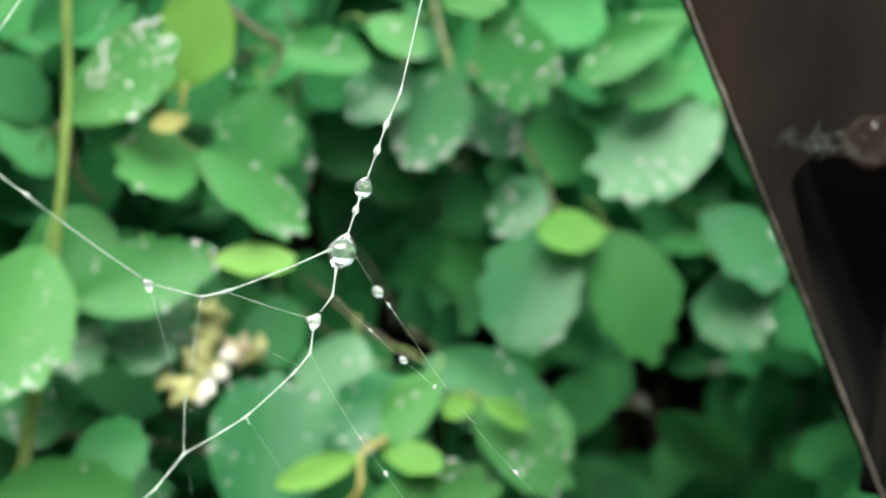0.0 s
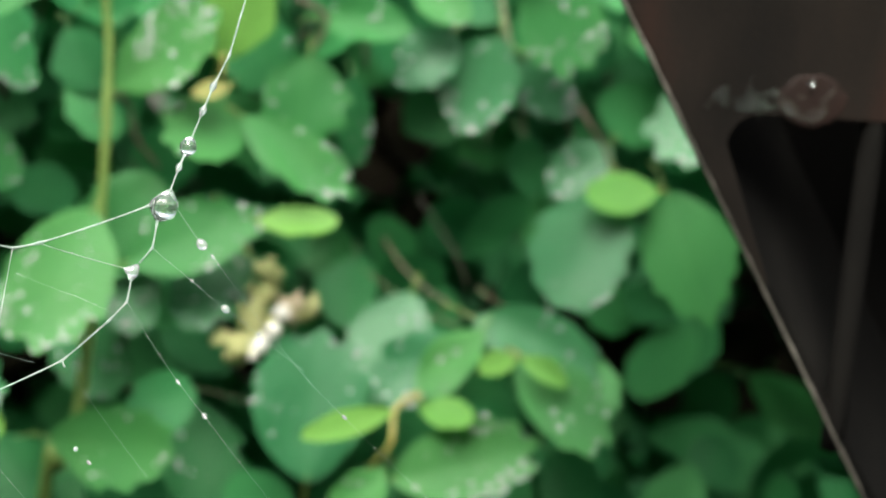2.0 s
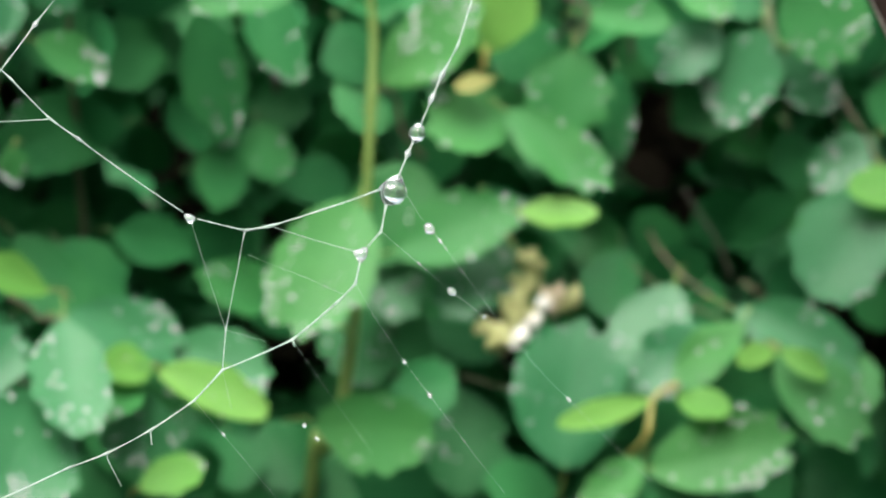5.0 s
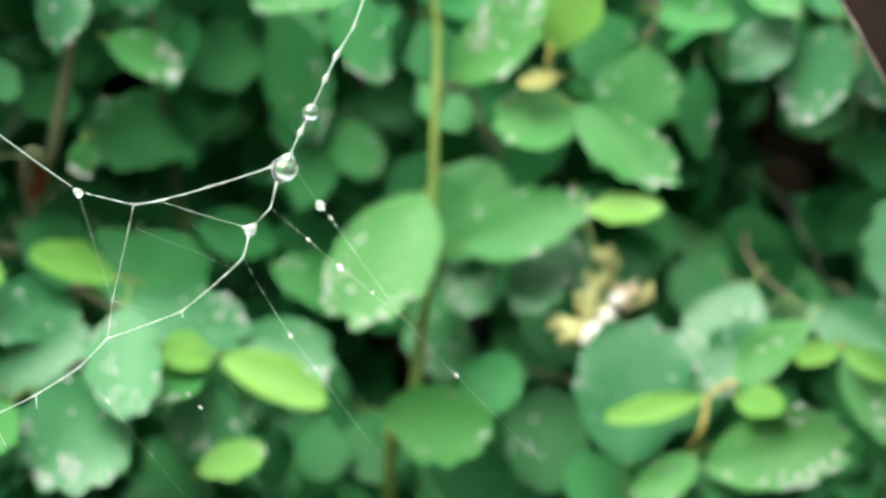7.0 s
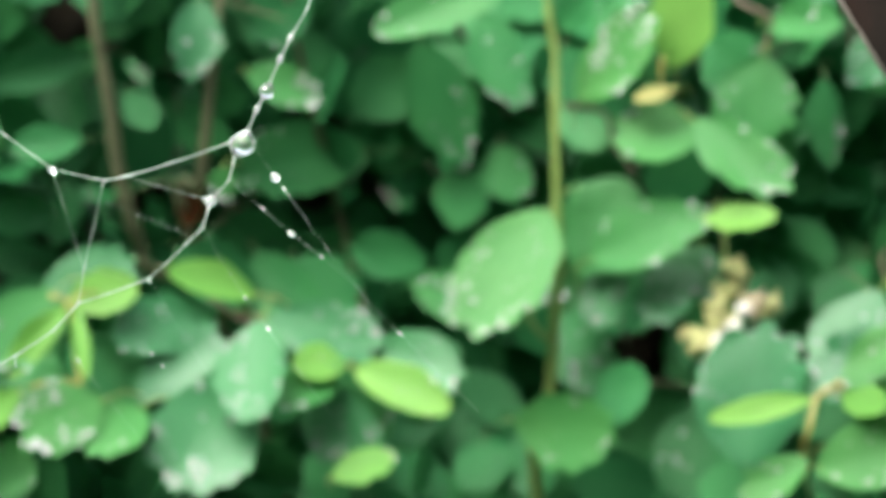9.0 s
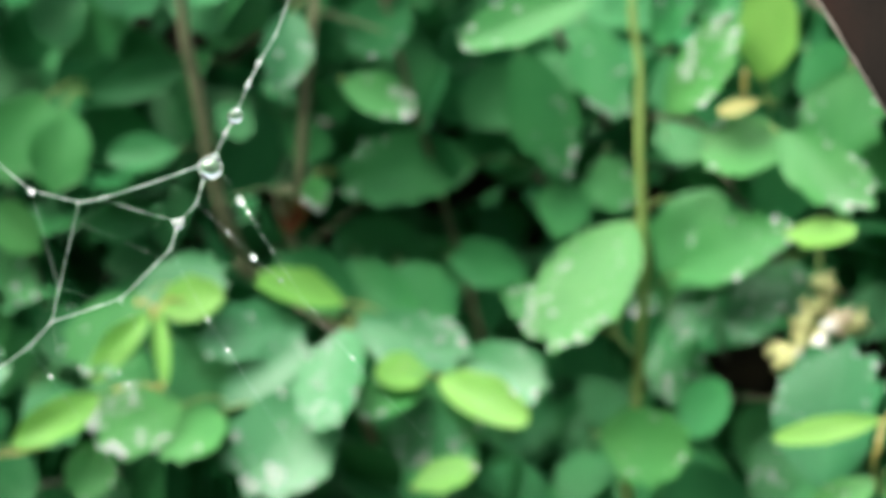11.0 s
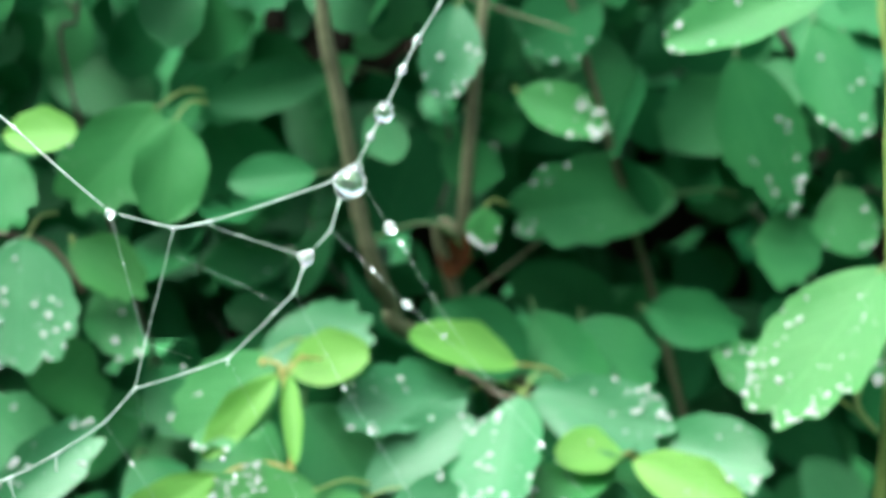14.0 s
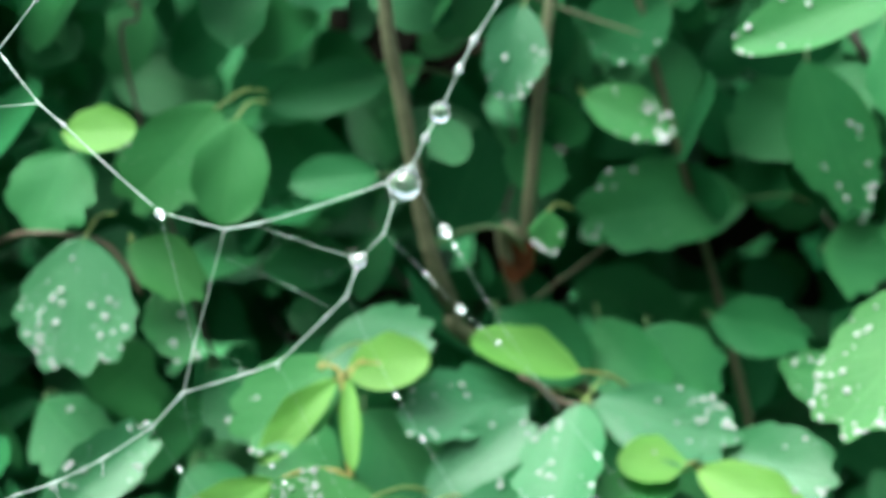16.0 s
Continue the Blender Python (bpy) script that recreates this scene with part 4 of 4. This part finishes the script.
def bench():
    bench = new("bench_frame")
    bench.location = (0.16, -0.08, 0.0)
    tagged(bench, "dark brown painted metal bench frame with a black recess", "bench")
    # side panel: slanting outer edge, a recess with a rounded corner cut in its face
    bm = bmesh.new()
    top, rim_x = 0.3530, 0.0803
    def flat(*places):
        bm.faces.new([bm.verts.new((x, FRAME_Y, z)) for x, z in places])
    flat((edge_x(top), top), (edge_x(0.412), 0.412), (0.31, 0.412), (0.31, top), (rim_x, top))
    turn = [(rim_x - 0.0046 * math.sin(radians(a)), 0.3484 + 0.0046 * math.cos(radians(a))) for a in range(0, 91, 15)] + [(0.0842, 0.3284)]
    for (x0, z0), (x1, z1) in zip(turn, turn[1:]):
        flat((edge_x(z1), z1), (edge_x(z0), z0), (x0, z0), (x1, z1))
    bmesh.ops.remove_doubles(bm, verts=bm.verts[:], dist=1e-6)
    ext = bmesh.ops.extrude_face_region(bm, geom=bm.faces[:])
    for v in ext["geom"]:
        if isinstance(v, bmesh.types.BMVert):
            v.co.y = FRAME_BACK
    bmesh.ops.recalc_face_normals(bm, faces=bm.faces[:])
    sharp = [e for e in bm.edges if len(e.link_faces) == 2 and e.calc_face_angle(0) > 0.6 and abs(e.verts[0].co.y - e.verts[1].co.y) < 1e-6]
    rim = [e for e in sharp if all(abs(v.co.x - edge_x(v.co.z)) < 1e-4 for v in e.verts)]
    bmesh.ops.bevel(bm, geom=rim, offset=0.0011, segments=3, affect="EDGES", profile=0.5)
    part("side_panel", bm_mesh("side_panel", bm, brown_paint, smooth=False), bench, "weathered brown paint with rust stains")
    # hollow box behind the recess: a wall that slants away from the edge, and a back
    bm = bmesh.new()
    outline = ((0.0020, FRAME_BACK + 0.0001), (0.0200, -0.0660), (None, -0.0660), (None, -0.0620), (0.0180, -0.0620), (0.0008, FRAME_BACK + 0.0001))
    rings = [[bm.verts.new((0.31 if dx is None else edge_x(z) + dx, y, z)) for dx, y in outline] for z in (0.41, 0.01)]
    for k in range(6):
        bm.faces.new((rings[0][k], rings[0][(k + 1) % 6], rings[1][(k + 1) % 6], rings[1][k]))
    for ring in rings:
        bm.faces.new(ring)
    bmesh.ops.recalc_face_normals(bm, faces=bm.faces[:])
    part("recess_box", bm_mesh("recess_box", bm, recess_shade, smooth=False), bench, "hollow inside, its shade put in as near-black")
    # lower run of the slanting edge: a dark bar down to the ground
    bm = bmesh.new()
    face = bm.faces.new([bm.verts.new((x, FRAME_Y + 0.0004, z)) for x, z in ((edge_x(0.3282), 0.3282), (edge_x(0.3282) + 0.0018, 0.3282), (edge_x(0.0) + 0.006, 0.0), (edge_x(0.0), 0.0))])
    ext = bmesh.ops.extrude_face_region(bm, geom=[face])
    for v in ext["geom"]:
        if isinstance(v, bmesh.types.BMVert):
            v.co.y = FRAME_BACK - 0.0001
    bmesh.ops.recalc_face_normals(bm, faces=bm.faces[:])
    bmesh.ops.bevel(bm, geom=bm.edges[:], offset=0.0005, segments=2, affect="EDGES")
    part("edge_bar", bm_mesh("edge_bar", bm, recess_shade, smooth=False), bench)
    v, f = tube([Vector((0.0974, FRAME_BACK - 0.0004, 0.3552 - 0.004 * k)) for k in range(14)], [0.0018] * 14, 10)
    part("rib", mesh_of("rib", v, f, recess_shade), bench)
    # rust run that hangs over the lip of the recess
    bm = bmesh.new()
    bmesh.ops.create_uvsphere(bm, u_segments=32, v_segments=20, radius=1)
    for s in bm.verts:
        x, y, z = s.co
        s.co = Vector((x * 0.0049 * (1 + 0.25 * noise.noise(s.co * 2)), y * 0.00016, z * 0.0037 * (1 + 0.2 * noise.noise(s.co * 3))))
    ob = part("rust_run", bm_mesh("rust_run", bm, rust_paint), bench, "rust-red run of old paint over the lip")
    ob.location = (0.0874, FRAME_Y, 0.3554)
    # pale worn line along the slanting edge
    rr = random.Random(4)
    line = [Vector((edge_x(z) + 0.0004, FRAME_Y + 0.0002, z)) for z in np.linspace(0.404, 0.285, 90)]
    v, f = tube(line, [0.0002 + 0.00022 * rr.random() ** 2 for _ in line], 6)
    part("worn_edge", mesh_of("worn_edge", v, f, worn_paint), bench, "pale worn paint along the edge")
    rr = random.Random(3)
    verts, faces = [], []
    for k in range(44):
        a = Vector((rr.triangular(0.0718, 0.0955, 0.0767), FRAME_Y - 0.0002, 0.3548 + rr.gauss(0, 0.0010)))
        b = a + Vector((rr.gauss(0, 0.0022), -rr.uniform(0, 0.0004), rr.gauss(0, 0.0010)))
        m = (a + b) / 2 + Vector((rr.gauss(0, 0.0004), -0.0003, rr.gauss(0, 0.0004)))
        v, f = tube([a, m, b], [0.000009, 0.000013, 0.000008], 5)
        o = len(verts)
        verts += v
        faces += [tuple(o + i for i in q) for q in f]
    tagged(part("cobweb_lint", mesh_of("cobweb_lint", verts, faces, silk), bench, "whitish wisps of old cobweb"), kind="stuff")
    return bench


bench()

# ---- spider's web ----
NODE = dict(
    T0=(0.00434, -0.13214, 0.37535),
    T1=(0.00146, -0.13692, 0.36404),
    T2=(-0.00031, -0.13872, 0.36052),
    T3=(-0.00140, -0.13995, 0.35774),
    T4=(-0.00293, -0.14139, 0.35371),
    T5=(-0.00390, -0.14259, 0.35135),
    B=(-0.00534, -0.14429, 0.34737),
    BL=(-0.00681, -0.14477, 0.34726),
    L1=(-0.01961, -0.15023, 0.34323),
    J1=(-0.02253, -0.15147, 0.34281),
    D5=(-0.02890, -0.15374, 0.34462),
    U1=(-0.04220, -0.15275, 0.35286),
    U2=(-0.04550, -0.15274, 0.35500),
    U3=(-0.05019, -0.15231, 0.35931),
    U4=(-0.06133, -0.15150, 0.36928),
    U5=(-0.08519, -0.14954, 0.39173),
    X1=(-0.05322, -0.15478, 0.35459),
    BB=(-0.00613, -0.14520, 0.34555),
    J3=(-0.00656, -0.14645, 0.34245),
    D4=(-0.00872, -0.14785, 0.34000),
    J4=(-0.00922, -0.14943, 0.33662),
    Q1=(-0.01119, -0.15049, 0.33455),
    Q2=(-0.01630, -0.15184, 0.32991),
    J2=(-0.02407, -0.15739, 0.32736),
    Q3=(-0.02710, -0.15897, 0.32393),
    Q4=(-0.03186, -0.16123, 0.32072),
    Q5=(-0.03654, -0.16325, 0.31833),
    Q6=(-0.04064, -0.16481, 0.31691),
    Q7=(-0.05426, -0.17031, 0.31120),
    K1=(-0.02403, -0.15539, 0.33166),
    M1=(-0.00174, -0.14652, 0.33874),
    D6=(0.00236, -0.14691, 0.33562),
    M2=(0.00433, -0.14677, 0.33425),
    M3=(0.01212, -0.14674, 0.32848),
    BR=(-0.00377, -0.14420, 0.34658),
    D3=(-0.00076, -0.14443, 0.34263),
    N1=(0.00062, -0.14482, 0.34129),
    N2=(0.00381, -0.14566, 0.33757),
    N3=(0.00711, -0.14623, 0.33358),
    N4=(0.01282, -0.14700, 0.32726),
    N5=(0.01737, -0.14732, 0.32307),
    N6=(0.02816, -0.14798, 0.31354),
    P1=(-0.00664, -0.15000, 0.33269),
    P2=(-0.00286, -0.15083, 0.32766),
    D7=(0.00045, -0.15138, 0.32383),
    P3=(0.00266, -0.15176, 0.32119),
    P4=(0.01014, -0.15293, 0.31262),
    F1=(-0.02200, -0.15205, 0.34005),
    F2=(-0.01504, -0.15058, 0.33727),
    F3=(-0.01048, -0.15009, 0.33535),
    G1=(-0.01599, -0.15248, 0.32934),
    G2=(-0.03159, -0.16170, 0.31914),
    G3=(-0.02352, -0.15924, 0.32008),
    G4=(-0.02137, -0.15943, 0.31769),
    G5=(-0.01229, -0.16043, 0.30797),
    H1=(-0.02278, -0.15810, 0.32298),
    S1=(-0.04798, -0.14950, 0.36543),
    S2=(-0.05060, -0.15163, 0.36145),
    S3=(-0.04055, -0.14357, 0.37638),
    S4=(-0.05681, -0.15637, 0.35266),
    E1=(-0.01424, -0.15622, 0.32077),
    E2=(-0.01268, -0.15638, 0.31925),
    E3=(0.00649, -0.14673, 0.33266),
    C1=(-0.01939, -0.15395, 0.33016),
    C2=(-0.00588, -0.15531, 0.31734),
    I1=(-0.03644, -0.16344, 0.31770),
    I2=(-0.03468, -0.16403, 0.31470),
)
web = new("spider_web")
web.location = (-0.005, -0.1445, 0.347)
tagged(web, "torn spider web of wet white threads hung with drops", "spider web")


def thread(names, r, sag=0.0002):
    """A run of silk through the named knots, beaded unevenly with wet."""
    pts = [Vector(NODE[k]) for k in names.split()]
    line = []
    for a, b in zip(pts, pts[1:]):
        n = max(3, int((b - a).length / 0.0009))
        for k in range(n):
            u = k / n
            line.append(a.lerp(b, u) + Vector((0, 0, -sag * 4 * u * (1 - u) * min(1, (b - a).length / 0.02))))
    line.append(pts[-1])
    rr = random.Random(names)
    lift, runs, cur = rr.uniform(0, 9), [], []
    for i, p in enumerate(line):
        near = min((p - k).length for k in pts)
        thick = r * (1 + 0.18 * math.sin(i * 0.8 + lift) + 0.12 * rr.uniform(-1, 1) + 1.1 * math.exp(-near / 0.0005))
        if any((p - Vector(NODE[k])).length < 0.8 * w for k, w in HELD.items()):
            if len(cur) > 2:
                runs.append(cur)
            cur = []
        else:
            cur.append((p, thick))
    if len(cur) > 2:
        runs.append(cur)
    for piece in runs:
        v, f = tube([p for p, _ in piece], [w for _, w in piece], 7)
        part("thread", mesh_of("thread", v, f, silk), web)


HELD = dict(B=0.0009, T4=0.00104, D4=0.00072, D3=0.00068, D6=0.0005, D5=0.0005)
for run, r in (("T0 T1 T2 T3 T4 T5 B", 0.000092), ("BL L1 J1", 0.000092), ("J1 D5 U1 U2 U3 U4 U5", 0.000080), ("BB J3 D4 J4 Q1 Q2 J2 Q3 Q4 Q5 Q6 Q7", 0.000084),
               ("L1 D4", 0.000038), ("J1 K1 J2", 0.000043), ("D5 K1", 0.000019), ("X1 U2", 0.000059), ("J3 M1 D6 M2 M3", 0.000012), ("BR D3 N1 N2 N3 N4 N5 N6", 0.000011),
               ("J4 P1 P2 D7 P3 P4", 0.000011), ("F1 F2 F3", 0.000009), ("Q2 G1", 0.000059), ("Q4 G2", 0.000051), ("Q3 G3 G4 G5", 0.000008), ("J2 H1", 0.000008),
               ("S3 S1 S2 S4", 0.000072), ("K1 C1", 0.000009), ("Q2 C2", 0.000008), ("Q5 I1 I2", 0.000043)):
    thread(run, r)


def drop_mesh(pulls, draw, narrow, mat):
    """A water drop of unit radius, drawn out to a corner along every thread that holds it."""
    bm = bmesh.new()
    bmesh.ops.create_uvsphere(bm, u_segments=36, v_segments=26, radius=1)
    for v in bm.verts:
        n = v.co.normalized()
        v.co = n * (1 + sum(draw * max(0.0, n.dot(d)) ** narrow for d in pulls))
    return bm_mesh("dew_drop", bm, mat)


LARGE, SMALL = "large clear water drop hanging at a knot of the web", "small clear water drop strung on a web thread"
# knot, radius, how far it hangs below, neighbours whose threads hold it, how far and how sharply they draw it out
for node, r, down, held, draw, narrow in (
        ("B", 0.00150, 0.32, "T5 BL BB", 0.30, 6), ("T4", 0.00100, 0.1, "T3 T5", 0.30, 7), ("T5", 0.00042, 0, "T4 B", 0.5, 6), ("T3", 0.00044, 0, "T2 T4", 0.7, 6),
        ("T2", 0.00042, 0, "T1 T3", 0.7, 6), ("D4", 0.00072, 0.25, "L1 J3 J4", 0.50, 8), ("D3", 0.00062, 0, "BR N1", 0.28, 4), ("D6", 0.00044, 0, "M1 M2", 0.35, 4),
        ("D5", 0.00048, 0.35, "J1 U1 K1", 0.5, 7), ("U1", 0.00026, 0, "D5 U2", 0.8, 5), ("D7", 0.00032, 0, "P2 P3", 0.25, 4), ("J1", 0.00022, 0.3, "L1 D5 K1", 0.5, 6),
        ("S1", 0.00034, 0, "S3 S2", 0.5, 5), ("E1", 0.00028, 0, "", 0, 1), ("N1", 0.00022, 0, "D3 N2", 0.6, 4), ("P2", 0.00022, 0, "P1 D7", 0.5, 4)):
    at = Vector(NODE[node]) + Vector((0, 0, -down * r))
    pulls = [(Vector(NODE[k]) - at).normalized() for k in held.split()]
    ob = new("dew_drop", drop_mesh(pulls, draw, narrow, drop_water if r > 0.0009 else bright_water))
    ob.matrix_basis = Matrix.Translation(at) @ Matrix.Diagonal((r, r, r, 1))
    tagged(ob, LARGE if r > 0.0009 else SMALL, "water drop", "drops on the web")

# strands of silk wrapped round the large drop, from the upper thread to the side and lower ones
centre = Vector(NODE["B"]) + Vector((0, 0, -0.32 * 0.0015))
neck = centre + (Vector(NODE["T5"]) - centre).normalized() * 0.0023
for side, end in ((Vector((-0.95, -0.30, 0.12)), "BL"), (Vector((0.95, 0.15, 0.05)), "BB"), (Vector((-0.80, -0.45, -0.40)), "BB")):
    mid = centre + side.normalized() * 0.00153
    shoulder = centre + (side.normalized() + (neck - centre).normalized()).normalized() * 0.00160
    low = centre + (side.normalized() + (Vector(NODE[end]) - centre).normalized()).normalized() * 0.00155
    run = glide([neck, shoulder, mid, low, Vector(NODE[end])], 5)
    v, f = tube(run, [0.000055 + 0.00002 * math.sin(i * 0.9) for i in range(len(run))], 7)
    part("thread", mesh_of("thread", v, f, silk), web)

# fine beads strung along the thin threads: from knot to knot, share of the way, radius
BEAD = drop_mesh([Vector((0, 0, 1)), Vector((0, 0, -1))], 0.8, 3, bead_water)
for a, b, share, r in (("E2", "E1", 0, 0.00018), ("N5", "N6", 0, 0.00022), ("E3", "N3", 0, 0.00018), ("M1", "D6", 0, 0.00016), ("G3", "G4", 0, 0.00018), ("N1", "N2", 0.22, 0.00009),
                       ("N1", "N2", 0.5, 0.00006), ("N2", "N3", 0.3, 0.00005), ("J3", "M1", 0.45, 0.00005), ("J3", "M1", 0.72, 0.00006), ("M1", "D6", 0.2, 0.00008), ("D6", "M2", 0.6, 0.00006),
                       ("P1", "P2", 0.4, 0.00006), ("P2", "D7", 0.5, 0.00006), ("D7", "P3", 0.6, 0.00006), ("P3", "P4", 0.3, 0.00007), ("F1", "F2", 0.6, 0.00005), ("F2", "F3", 0.5, 0.00006),
                       ("L1", "D4", 0.35, 0.00006), ("L1", "D4", 0.8, 0.00006), ("J1", "K1", 0.5, 0.00007), ("D5", "K1", 0.4, 0.00006), ("K1", "J2", 0.1, 0.00011), ("G4", "G5", 0.4, 0.00007)):
    p, q = Vector(NODE[a]), Vector(NODE[b])
    ob = new("dew_drop", BEAD)
    ob.matrix_basis = Matrix.Translation(p.lerp(q, share)) @ (q - p).to_track_quat("Z", "Y").to_matrix().to_4x4() @ Matrix.Diagonal((r, r, r, 1))
    tagged(ob, "tiny bead of water strung on a web thread", "water drop", "beads on the web")

# ---- a drop on the rusty lip ----
ob = new("dew_drop", drop_mesh([Vector((0, 0, 1))], 0.4, 6, drop_water))
ob.matrix_basis = Matrix.Translation((0.0869, FRAME_Y - 0.0007, 0.3579)) @ Matrix.Diagonal((0.0004, 0.0004, 0.0004, 1))
tagged(ob, "small clear water drop on the rusty bench frame", "water drop")
